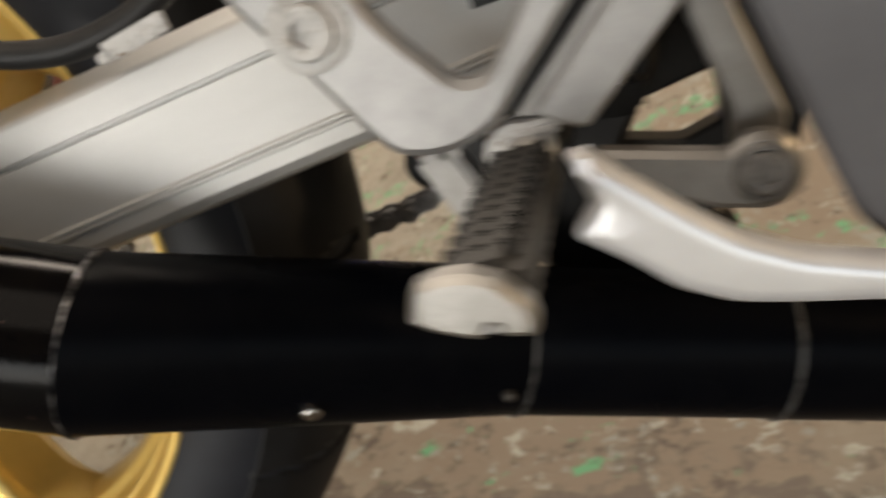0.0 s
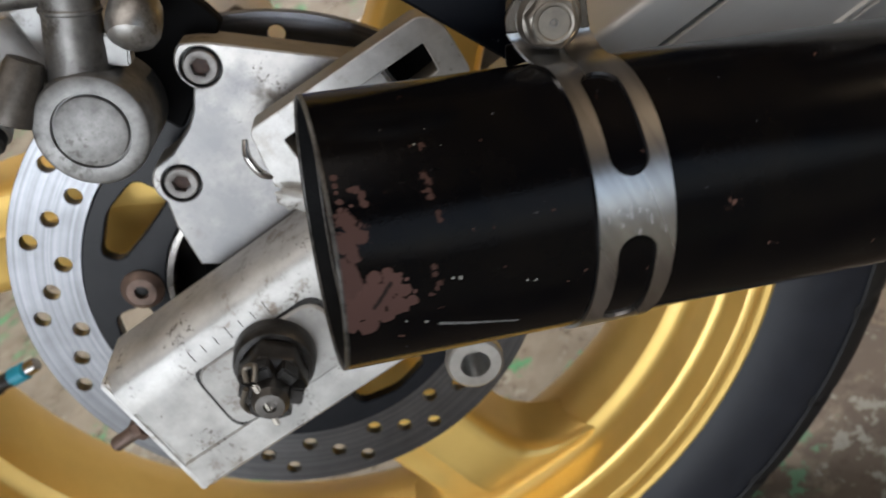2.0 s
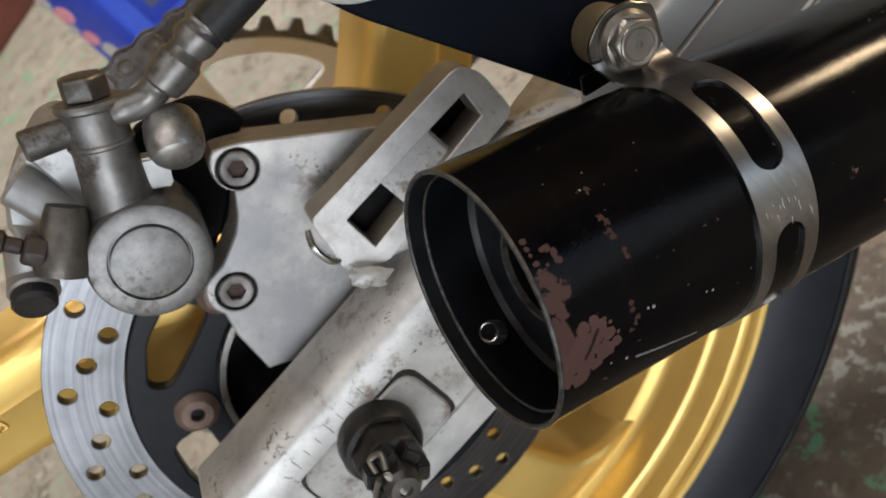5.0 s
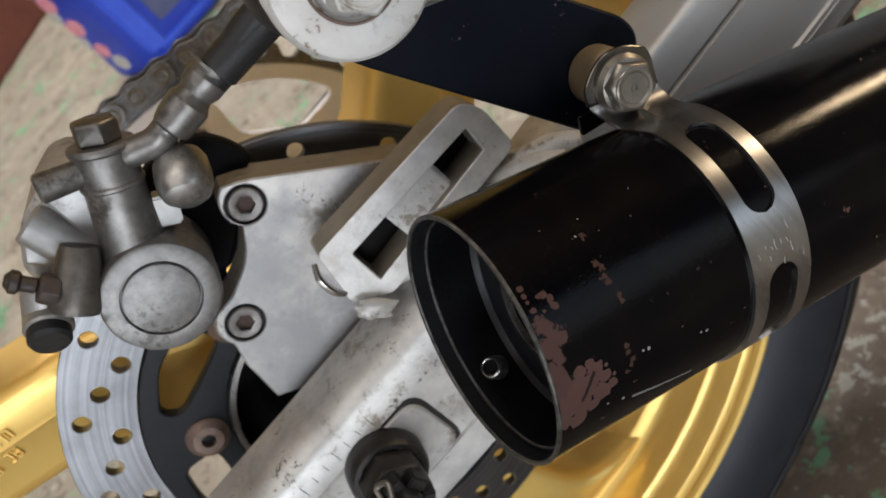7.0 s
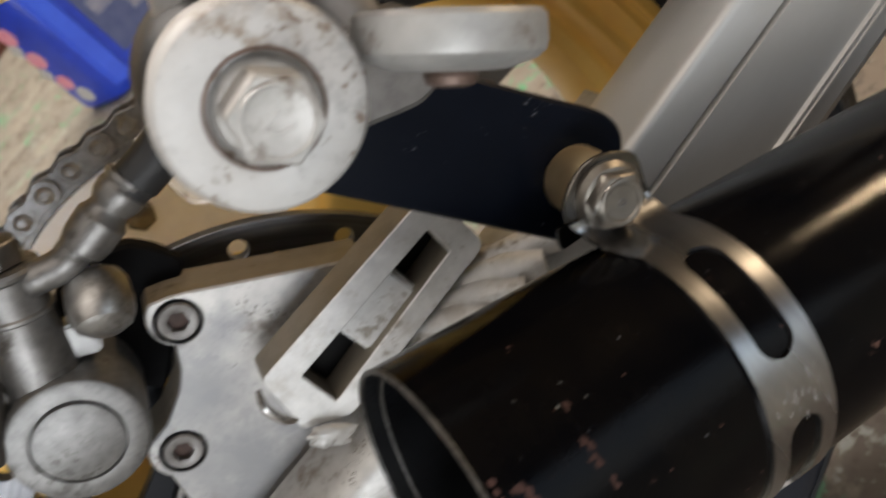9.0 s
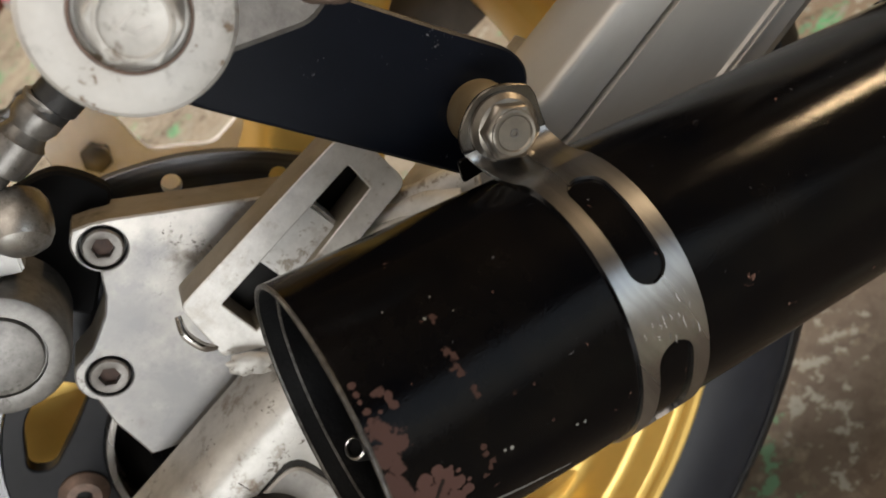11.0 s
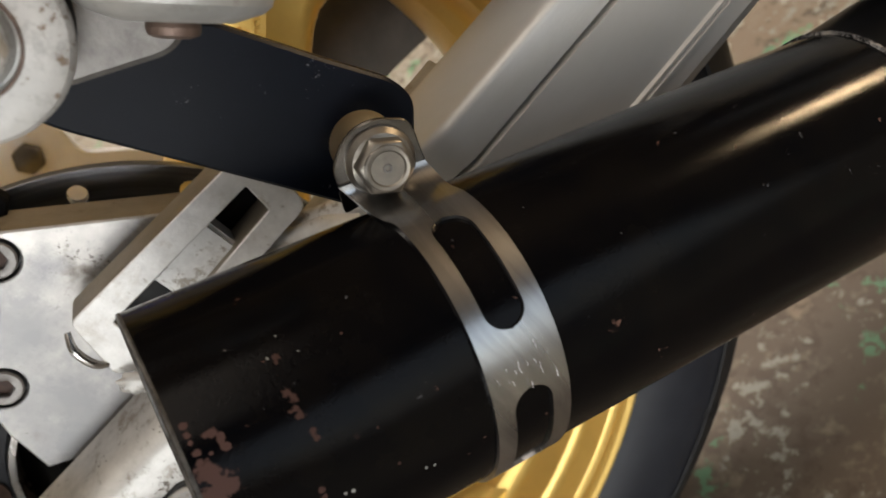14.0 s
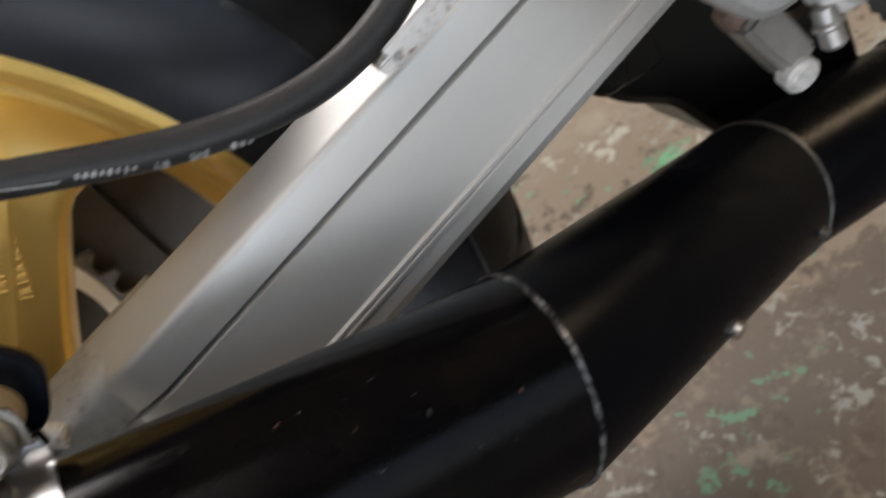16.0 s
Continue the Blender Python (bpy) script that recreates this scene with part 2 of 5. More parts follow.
EXHAUST = mat("glossy_black_exhaust_paint", (0.0014, 0.0015, 0.0022), (0.0036, 0.0031, 0.003), 0.115, 0, 60, 0.07, 1700, rough_var=0.04, gloss=0.085)
INSIDE = mat("sooty_black", (0.002, 0.002, 0.0022), (0.0035, 0.004, 0.005), 0.4, 0, 70, 0.3, 500, gloss=0.1)
EDGE = mat("bare_steel_edge", (0.08, 0.077, 0.073), (0.008, 0.0075, 0.007), 0.42, 0.4, 420, 0.3)
RUSTY = mat("rusted_bolt", (0.19, 0.125, 0.1), (0.11, 0.08, 0.065), 0.5, 0.5, 200, 0.4)
CARRIER = mat("black_disc_carrier", (0.007, 0.008, 0.0105), (0.012, 0.013, 0.016), 0.34, 0, 60, 0.12, gloss=0.18)
CHAIN = mat("greasy_chain_steel", (0.235, 0.24, 0.25), (0.11, 0.112, 0.116), 0.36, 0.65, 200, 0.4)
WELDS = mat("broken_bright_weld", (0.5, 0.5, 0.52), (0.01, 0.01, 0.01), 0.32, 0.8, 130, 0.4, dirt=(0.006, 0.006, 0.007), dirt_scale=210, dirt_at=0.45)
WELD2 = mat("dull_weld", (0.12, 0.12, 0.12), (0.015, 0.015, 0.015), 0.4, 0.5, 240, 0.4)
EXHAUST2 = mat("satin_black_exhaust_paint", (0.0015, 0.0019, 0.0032), (0.0026, 0.0029, 0.004), 0.28, 0, 40, 0.08, 3000, rough_var=0.1, gloss=0.036)
BLUE = mat("blue_plastic", (0.02, 0.06, 0.55), (0.015, 0.045, 0.42), 0.3, 0, 20, 0.05)
PALE = mat("dark_translucent_label", (0.06, 0.08, 0.2), (0.1, 0.12, 0.24), 0.4, 0, 30, 0.05)
BLUE2 = mat("lighter_blue_plastic", (0.05, 0.13, 0.8), (0.04, 0.1, 0.7), 0.3, 0, 20, 0.05)
PINK = mat("pink_print", (0.75, 0.22, 0.32), (0.8, 0.4, 0.45), 0.5, 0, 60, 0.02)
REDWOOD = mat("red_brown_painted_wood", (0.12, 0.032, 0.022), (0.08, 0.024, 0.018), 0.5, 0, 20, 0.2)
TEAL = mat("teal_plastic", (0.01, 0.3, 0.42), (0.01, 0.24, 0.36), 0.35, 0, 60, 0.05)
PANEL = mat("grey_fairing_paint", (0.13, 0.13, 0.14), (0.11, 0.11, 0.12), 0.35, 0.3, 30, 0.05)
WALL = mat("painted_wall", (0.34, 0.295, 0.235), (0.26, 0.225, 0.18), 0.8, 0, 3, 0.2, 60)
CEIL = mat("ceiling_board", (0.28, 0.235, 0.185), (0.21, 0.18, 0.145), 0.8, 0, 3, 0.2, 60)


SWINGEND = mat("worn_swingarm_end", (0.56, 0.555, 0.535), (0.35, 0.345, 0.335), 0.46, 0.42, 60, 0.16, 1600, dirt=(0.15, 0.13, 0.11), dirt_scale=140, dirt_at=0.63)
BAFFLE = mat("dark_blue_grey_end_plate", (0.007, 0.008, 0.0105), (0.013, 0.0145, 0.018), 0.36, 0.1, 70, 0.2, 500)
TREAD = mat("black_tread_rubber", (0.006, 0.006, 0.0065), (0.011, 0.011, 0.0115), 0.55, 0, 60, 0.3, 500, gloss=0.3)
BOLTST = mat("dull_plated_bolt", (0.245, 0.222, 0.19), (0.155, 0.142, 0.124), 0.38, 0.85, 120, 0.12, 900)
NIPPLE = mat("rusty_brown_steel", (0.05, 0.036, 0.03), (0.028, 0.022, 0.02), 0.5, 0.4, 200, 0.4)
RUSTHEX = mat("rusty_socket", (0.07, 0.034, 0.023), (0.028, 0.015, 0.012), 0.6, 0.2, 300, 0.3)

SCRATCH = mat("bright_scratch", (0.5, 0.5, 0.52), (0.42, 0.42, 0.44), 0.4, 0.8, 300, 0)

DARKALU = mat("dark_brown_aluminium", (0.075, 0.068, 0.06), (0.045, 0.04, 0.036), 0.5, 0.3, 40, 0.2)
LIP = mat("dull_black_lip", (0.006, 0.0062, 0.007), (0.01, 0.0105, 0.011), 0.4, 0, 90, 0.2, 700, gloss=0.1)

PALEP = mat("pale_worn_print", (0.3, 0.3, 0.36), (0.16, 0.17, 0.28), 0.5, 0, 60, 0.02)
WHITEP = mat("white_print", (0.6, 0.58, 0.55), (0.45, 0.44, 0.43), 0.5, 0, 60, 0.02)

# near-black for deep hollows, their shade put into the colour
VOID = mat("matt_black_void", (0.0025, 0.0025, 0.0028), (0.004, 0.004, 0.0045), 0.7, 0, 80, 0.1, gloss=0.06)


def brushed(m, amount):
    """Fine rings round the wheel's axle, and the stretched gloss that they give."""
    N, L = m.node_tree.nodes, m.node_tree.links
    b = N["Principled BSDF"]
    tc, sep, le, nz = N.new("ShaderNodeTexCoord"), N.new("ShaderNodeVectorMath"), N.new("ShaderNodeVectorMath"), N.new("ShaderNodeTexNoise")
    sep.operation, le.operation = "MULTIPLY", "LENGTH"
    sep.inputs[1].default_value = (1, 0, 1)
    nz.noise_dimensions = "1D"
    nz.inputs["Scale"].default_value, nz.inputs["Detail"].default_value, nz.inputs["Roughness"].default_value = 420, 6, 0.8
    L.new(tc.outputs["Object"], sep.inputs[0]), L.new(sep.outputs[0], le.inputs[0]), L.new(le.outputs["Value"], nz.inputs["W"])
    mr = N.new("ShaderNodeMapRange")
    mr.inputs[1].default_value, mr.inputs[2].default_value, mr.inputs[3].default_value, mr.inputs[4].default_value = 0.3, 0.7, 1 - amount, 1 + amount
    L.new(nz.outputs[0], mr.inputs[0])
    src = b.inputs["Base Color"].links[0].from_socket
    mul = N.new("ShaderNodeVectorMath")
    mul.operation = "SCALE"
    L.new(src, mul.inputs[0]), L.new(mr.outputs[0], mul.inputs["Scale"]), L.new(mul.outputs[0], b.inputs["Base Color"])
    tg = N.new("ShaderNodeTangent")
    tg.direction_type, tg.axis = "RADIAL", "Y"
    L.new(tg.outputs[0], b.inputs["Tangent"])
    b.inputs["Anisotropic"].default_value = 0.72


brushed(DISC, 0.3)

# the muffler's axis, and a point on its skin: s along it, th round it in degrees
MA, MD = Vector((0.15, -0.1707, 0.0132)), Vector((0.8797, 0.151, -0.4509))
MU, MW = Vector((0.4561, 0, 0.8899)), Vector((0.1343, -0.9885, -0.0688))
R = 0.0343


def on_muffler(s, th, r=R):
    return MA + MD * s + r * (MU * math.cos(radians(th)) + MW * math.sin(radians(th)))


def on_skin(rows):
    """Rows of millimetres along, degrees round and millimetres of radius, as places for spots()."""
    return [(*on_muffler(a / 1000, th), r / 1000) for a, th, r in rows]


def speckle(m, scale, at, strength):
    """Sparse raised specks of dust and orange peel, over the finer relief."""
    N, L = m.node_tree.nodes, m.node_tree.links
    b = N["Principled BSDF"]
    tc, nz, mr, bp = N.new("ShaderNodeTexCoord"), N.new("ShaderNodeTexNoise"), N.new("ShaderNodeMapRange"), N.new("ShaderNodeBump")
    nz.inputs["Scale"].default_value, nz.inputs["Detail"].default_value = scale, 2
    mr.inputs[1].default_value, mr.inputs[2].default_value = at, at + 0.12
    bp.inputs["Strength"].default_value, bp.inputs["Distance"].default_value = strength, 0.0004
    L.new(tc.outputs["Object"], nz.inputs["Vector"]), L.new(nz.outputs[0], mr.inputs[0]), L.new(mr.outputs[0], bp.inputs["Height"])
    L.new(b.inputs["Normal"].links[0].from_socket, bp.inputs["Normal"]), L.new(bp.outputs[0], b.inputs["Normal"])


speckle(EXHAUST, 1500, 0.62, 0.07)
# chips of red-brown primer and pale scratches in the muffler's paint
RIM_CHIPS = [(-100.3, 62.0, 1.98), (-98.7, 66.9, 2.22), (-101.1, 69.1, 2.43), (-100.1, 74.9, 1.45), (-102.2, 78.5, 2.24), (-101.3, 84.8, 2.49), (-97.4, 51.5, 0.88), (-96.0, 53.8, 0.89), (-95.8, 56.6, 0.78),
             (-98.3, 51.1, 0.66), (-98.7, 56.8, 0.33), (-101.2, 45.7, 0.66), (-101.3, 48.6, 0.55), (-101.1, 54.6, 0.66), (-101.1, 57.7, 0.55), (-101.3, 51.5, 0.44)]
BIG_CHIP = [(-93.3, 82.6, 1.37), (-96.2, 84.2, 1.83), (-92.4, 86.3, 2.31), (-90.1, 90.6, 1.75), (-88.4, 95.4, 1.42), (-95.0, 90.7, 3.25), (-91.6, 97.0, 2.61), (-98.8, 90.3, 3.23), (-97.0, 98.7, 2.83),
            (-100.8, 96.0, 3.03), (-101.8, 89.4, 2.29), (-94.1, 100.9, 1.79), (-102.4, 102.4, 2.37), (-98.7, 104.5, 2.39), (-90.6, 84.1, 0.58), (-89.3, 86.4, 0.58), (-87.6, 92.0, 0.59)]
FLECKS = [(-82.2, 50.0, 0.68), (-81.4, 52.1, 0.68), (-81.6, 58.0, 0.68), (-81.8, 55.6, 0.46), (-82.9, 55.7, 0.34), (-80.5, 64.4, 0.57), (-80.4, 66.7, 0.57), (-81.1, 37.8, 0.58), (-81.4, 39.4, 0.35), (-83.0, 83.6, 0.58),
          (-83.0, 86.4, 0.59), (-82.0, 90.4, 0.59), (-82.7, 92.6, 0.48), (-84.0, 94.5, 0.48), (-68.7, 72.9, 0.24), (-67.7, 39.7, 0.24), (-66.9, 88.8, 0.24)]
PALE_NICKS = [(-77.3, 89.8, 0.5), (-78.9, 89.2, 0.35), (-61.6, 96.3, 0.32), (-59.7, 97.0, 0.38), (-85.3, 107.7, 0.45), (-88.9, 28.5, 0.17), (-79.2, 31.1, 0.18), (-76.7, 39.2, 0.17), (-82.6, 37.2, 0.28), (-89.9, 105.5, 0.3)]
spots(EXHAUST, on_skin(BIG_CHIP), (0.07, 0.038, 0.033), 0.5, 460, 1.7)
spots(EXHAUST, [(x, y, z, r * 1.15) for x, y, z, r in on_skin(RIM_CHIPS)], (0.058, 0.032, 0.028), 0.5, 480, 3.2)
spots(EXHAUST, [(x, y, z, r * 1.25) for x, y, z, r in on_skin(FLECKS)], (0.045, 0.024, 0.02), 0.5, 1300, 4.2)
spots(EXHAUST, on_skin(PALE_NICKS), (0.2, 0.2, 0.19), 0.45, 1100, 2.6)
gouge(EXHAUST, on_muffler(-0.0928, 86.8), on_muffler(-0.0968, 96.0), 0.0005, (0.014, 0.01, 0.009), 900, 2.2)
for a0, t0, a1, t1, r, c in ((-82.0, 110.4, -73.5, 114.2, 0.5, 0.13), (-73.5, 114.2, -62.8, 118.7, 0.42, 0.12)):
    gouge(EXHAUST, on_muffler(a0 / 1000, t0), on_muffler(a1 / 1000, t1), r / 1000, (c, c, c), 1300, 3.4)

# the floor: brown grime over pale concrete, with flakes of grey and green paint
FLOOR = mat("stained_concrete", (0.335, 0.305, 0.25), (0.23, 0.205, 0.165), 0.72, 0, 22, 0.6, 90, dirt=(0.38, 0.345, 0.28), dirt_scale=5, dirt_at=0.5)


def flakes(m, colour, big, small, at, edge):
    N, L = m.node_tree.nodes, m.node_tree.links
    b = N["Principled BSDF"]
    tc = N.new("ShaderNodeTexCoord")
    a, c = N.new("ShaderNodeTexNoise"), N.new("ShaderNodeTexNoise")
    for n, s, d in ((a, big, 3), (c, small, 6)):
        n.inputs["Scale"].default_value, n.inputs["Detail"].default_value, n.inputs["Roughness"].default_value = s, d, 0.7
        L.new(tc.outputs["Object"], n.inputs["Vector"])
    mul = N.new("ShaderNodeMath")
    mul.operation = "MULTIPLY"
    L.new(a.outputs[0], mul.inputs[0]), L.new(c.outputs[0], mul.inputs[1])
    mr = N.new("ShaderNodeMapRange")
    mr.inputs[1].default_value, mr.inputs[2].default_value = at, at + edge
    L.new(mul.outputs[0], mr.inputs[0])
    src = b.inputs["Base Color"].links[0].from_socket
    mx = N.new("ShaderNodeMix")
    mx.data_type = "RGBA"
    mx.inputs[7].default_value = (*colour, 1)
    L.new(src, mx.inputs[6]), L.new(mr.outputs[0], mx.inputs[0]), L.new(mx.outputs[2], b.inputs["Base Color"])
    return m


# brown dirt beyond the machine, under the flaking paint
spots(FLOOR, [(0.36, 0.12, 0, 0.3), (0.55, 0.45, 0, 0.32), (0.85, 0.1, 0, 0.35)], (0.235, 0.185, 0.135), 0.66, 16, 1.3, 0.45)
flakes(FLOOR, (0.42, 0.41, 0.35), 11, 52, 0.31, 0.02)
flakes(FLOOR, (0.12, 0.4, 0.2), 9.3, 36, 0.318, 0.025)
# old oil and dirt on the floor beneath the machine, darkened further for the weaker light there
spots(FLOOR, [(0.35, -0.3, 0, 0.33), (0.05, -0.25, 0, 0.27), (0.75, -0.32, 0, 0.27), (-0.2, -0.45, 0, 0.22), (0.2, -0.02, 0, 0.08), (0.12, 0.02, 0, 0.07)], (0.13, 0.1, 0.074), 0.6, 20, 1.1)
flakes(FLOOR, (0.245, 0.205, 0.155), 17, 70, 0.28, 0.1)
flakes(FLOOR, (0.1, 0.075, 0.055), 13, 85, 0.28, 0.07)
flakes(FLOOR, (0.29, 0.29, 0.25), 14, 90, 0.316, 0.025)
flakes(FLOOR, (0.13, 0.27, 0.16), 9.3, 60, 0.345, 0.015)
# nicks, pits and grease specks in the castings
flakes(SWINGEND, (0.12, 0.105, 0.09), 45, 620, 0.34, 0.04)
flakes(SWINGEND, (0.3, 0.27, 0.23), 20, 90, 0.3, 0.1)
flakes(SWINGEND, (0.24, 0.2, 0.16), 14, 120, 0.32, 0.08)
flakes(CAST, (0.1, 0.09, 0.08), 45, 520, 0.335, 0.06)
flakes(CAST, (0.28, 0.28, 0.285), 40, 260, 0.27, 0.1)
flakes(CAST2, (0.34, 0.31, 0.27), 42, 300, 0.315, 0.05)
flakes(CAST2, (0.5, 0.48, 0.45), 24, 110, 0.26, 0.1)
# soft-edged blue-grey patches, mostly low on the bracket
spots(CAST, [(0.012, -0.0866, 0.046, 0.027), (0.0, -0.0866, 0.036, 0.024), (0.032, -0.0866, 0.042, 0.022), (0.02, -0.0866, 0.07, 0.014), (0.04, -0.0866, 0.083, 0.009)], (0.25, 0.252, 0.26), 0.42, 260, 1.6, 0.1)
flakes(CAP, (0.1, 0.097, 0.09), 40, 330, 0.335, 0.05)
flakes(CASTG, (0.05, 0.045, 0.04), 30, 150, 0.3, 0.08)
flakes(ZINC, (0.3, 0.25, 0.2), 45, 170, 0.315, 0.08)
flakes(ZINC, (0.36, 0.35, 0.34), 20, 320, 0.265, 0.1)
flakes(ZINC, (0.2, 0.15, 0.11), 60, 480, 0.335, 0.04)
flakes(SATIN, (0.1, 0.1, 0.11), 60, 800, 0.395, 0.02)
# specks of rust and dust on the exhaust paint
flakes(EXHAUST, (0.1, 0.055, 0.045), 110, 420, 0.415, 0.012)
flakes(EXHAUST, (0.06, 0.06, 0.065), 170, 900, 0.415, 0.012)
BOLTZ = mat("dirty_zinc_bolt", (0.52, 0.51, 0.49), (0.38, 0.37, 0.35), 0.48, 0.3, 150, 0.15, 700, dirt=(0.17, 0.135, 0.105), dirt_scale=170, dirt_at=0.54)

# ---- mesh helpers ----
def shade(bm, angle=29):
    bmesh.ops.recalc_face_normals(bm, faces=bm.faces)
    for f in bm.faces:
        f.smooth = True
    for e in bm.edges:
        e.smooth = len(e.link_faces) == 2 and e.calc_face_angle(0) < radians(angle)
    return bm


def part(name, bm, material, parent=None, label=""):
    """Links a bmesh as one mesh object under a thing or a part."""
    me = bpy.data.meshes.new(name)
    shade(bm).to_mesh(me)
    bm.free()
    me.materials.append(material)
    ob = new(name, me)
    ob.parent = parent
    return tagged(ob, label)


def brown_edges(ob, material):
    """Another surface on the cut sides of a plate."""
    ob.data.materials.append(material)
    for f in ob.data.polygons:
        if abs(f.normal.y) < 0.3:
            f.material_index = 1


def join(*bms):
    out = bms[0]
    for b in bms[1:]:
        me = bpy.data.meshes.new("tmp")
        b.to_mesh(me), b.free(), out.from_mesh(me)
        bpy.data.meshes.remove(me)
    return out


def basis(d, up=(0, 0, 1)):
    """A turn whose z axis is d."""
    d = Vector(d).normalized()
    x = Vector(up).cross(d)
    if x.length < 1e-4:
        x = Vector((1, 0, 0)).cross(d)
    x.normalize()
    return Matrix((x, d.cross(x), d)).transposed().to_4x4()


def lathe(profile, at, d, seg=48, closed=False):
    """A surface of revolution: profile rows (along d, radius)."""
    bm = bmesh.new()
    m = Matrix.Translation(at) @ basis(d)
    rings = []
    for s, r in profile:
        if r < 1e-6:
            rings.append([bm.verts.new(m @ Vector((0, 0, s)))])
        else:
            rings.append([bm.verts.new(m @ Vector((r * math.cos(a * math.tau / seg), r * math.sin(a * math.tau / seg), s))) for a in range(seg)])
    pairs = list(zip(rings, rings[1:])) + ([(rings[-1], rings[0])] if closed else [])
    for p, q in pairs:
        for i in range(seg):
            j = (i + 1) % seg
            vs = [p[i % len(p)], p[j % len(p)], q[j % len(q)], q[i % len(q)]]
            vs = list(dict.fromkeys(vs))
            if len(vs) > 2:
                bm.faces.new(vs)
    return bm


def rod(a, b, r, seg=24, bevel=0.0006, r2=None):
    """A bevelled round bar from a to b."""
    a, b = Vector(a), Vector(b)
    n = (b - a).length
    r2 = r2 or r
    e = min(bevel, n / 3, r / 2)
    return lathe([(0, 0), (0, r - e), (e, r), (n - e, r2), (n, r2 - e), (n, 0)], a, b - a, seg)


def hexhead(at, d, across, height, chamfer=0.12, turn=0.0, top=0.86):
    """A hexagon head with a chamfered round top."""
    bm = bmesh.new()
    m = Matrix.Translation(at) @ basis(d) @ Matrix.Rotation(turn, 4, "Z")
    R = across / math.sqrt(3)
    rows = []
    for s, k in ((0, 1), (height * (1 - chamfer), 1), (height, top)):
        rows.append([bm.verts.new(m @ Vector((R * k * math.cos(i * math.pi / 3), R * k * math.sin(i * math.pi / 3), s))) for i in range(6)])
    for p, q in zip(rows, rows[1:]):
        for i in range(6):
            bm.faces.new((p[i], p[(i + 1) % 6], q[(i + 1) % 6], q[i]))
    bm.faces.new(rows[0]), bm.faces.new(rows[-1])
    bmesh.ops.bevel(bm, geom=bm.edges[:], offset=across * 0.03, segments=1, affect="EDGES")
    return bm


def cap_bolt(at, d, r, height, turn=0.0):
    """A socket head bolt with its hexagon recess."""
    bm = bmesh.new()
    m = Matrix.Translation(at) @ basis(d) @ Matrix.Rotation(turn, 4, "Z")
    seg, hr = 24, r * 0.55

    def ring(rad, s, hexa=False):
        out = []
        for i in range(seg):
            a = i * math.tau / seg
            q = rad / math.cos((a % (math.pi / 3)) - math.pi / 6) * math.cos(math.pi / 6) if hexa else rad
            out.append(bm.verts.new(m @ Vector((q * math.cos(a), q * math.sin(a), s))))
        return out
    rings = [ring(r, 0), ring(r, height * 0.85), ring(r * 0.9, height), ring(hr * 1.15, height), ring(hr, height * 0.93, True), ring(hr, height * 0.35, True)]
    for p, q in zip(rings, rings[1:]):
        for i in range(seg):
            bm.faces.new((p[i], p[(i + 1) % seg], q[(i + 1) % seg], q[i]))
    bm.faces.new(rings[-1])
    return bm


def sweep(points, r, seg=16, steps=12, ends=True):
    """A round tube along a smooth line through points; r one radius or one a point."""
    pts = [Vector(p) for p in points]
    rr = r if isinstance(r, (list, tuple)) else [r] * len(pts)
    line = []
    for i in range(len(pts) - 1):
        p0, p1, p2, p3 = pts[max(i - 1, 0)], pts[i], pts[i + 1], pts[min(i + 2, len(pts) - 1)]
        for k in range(steps):
            t = k / steps
            line.append((0.5 * (2 * p1 + (p2 - p0) * t + (2 * p0 - 5 * p1 + 4 * p2 - p3) * t * t + (3 * p1 - p0 - 3 * p2 + p3) * t ** 3), rr[i] + (rr[i + 1] - rr[i]) * t))
    line.append((pts[-1], rr[-1]))
    bm = bmesh.new()
    x = None
    rings = []
    for i, (p, rad) in enumerate(line):
        d = (line[min(i + 1, len(line) - 1)][0] - line[max(i - 1, 0)][0]).normalized()
        x = (x - d * x.dot(d)).normalized() if x else d.orthogonal().normalized()
        y = d.cross(x)
        rings.append([bm.verts.new(p + rad * (x * math.cos(a * math.tau / seg) + y * math.sin(a * math.tau / seg))) for a in range(seg)])
    for p, q in zip(rings, rings[1:]):
        for i in range(seg):
            bm.faces.new((p[i], p[(i + 1) % seg], q[(i + 1) % seg], q[i]))
    if ends:
        bm.faces.new(rings[0]), bm.faces.new(rings[-1])
    return bm


def circle(cx, cz, r, n=24, a0=0.0, a1=math.tau):
    full = abs(a1 - a0 - math.tau) < 1e-6
    return [(cx + r * math.cos(a0 + (a1 - a0) * i / (n if full else n - 1)), cz + r * math.sin(a0 + (a1 - a0) * i / (n if full else n - 1))) for i in range(n)]


def rounded(points, r, n=5):
    """A polygon with its corners rounded; r one radius or one a corner."""
    out = []
    k = len(points)
    for i in range(k):
        p, a, b = Vector(points[i]), Vector(points[i - 1]), Vector(points[(i + 1) % k])
        rad = r[i] if isinstance(r, (list, tuple)) else r
        u, v = (a - p), (b - p)
        e = min(rad, u.length * 0.48, v.length * 0.48)
        u, v = p + u.normalized() * e, p + v.normalized() * e
        for j in range(n + 1):
            t = j / n
            q = u * (1 - t) ** 2 + p * 2 * t * (1 - t) + v * t * t
            out.append((q.x, q.y))
    return out


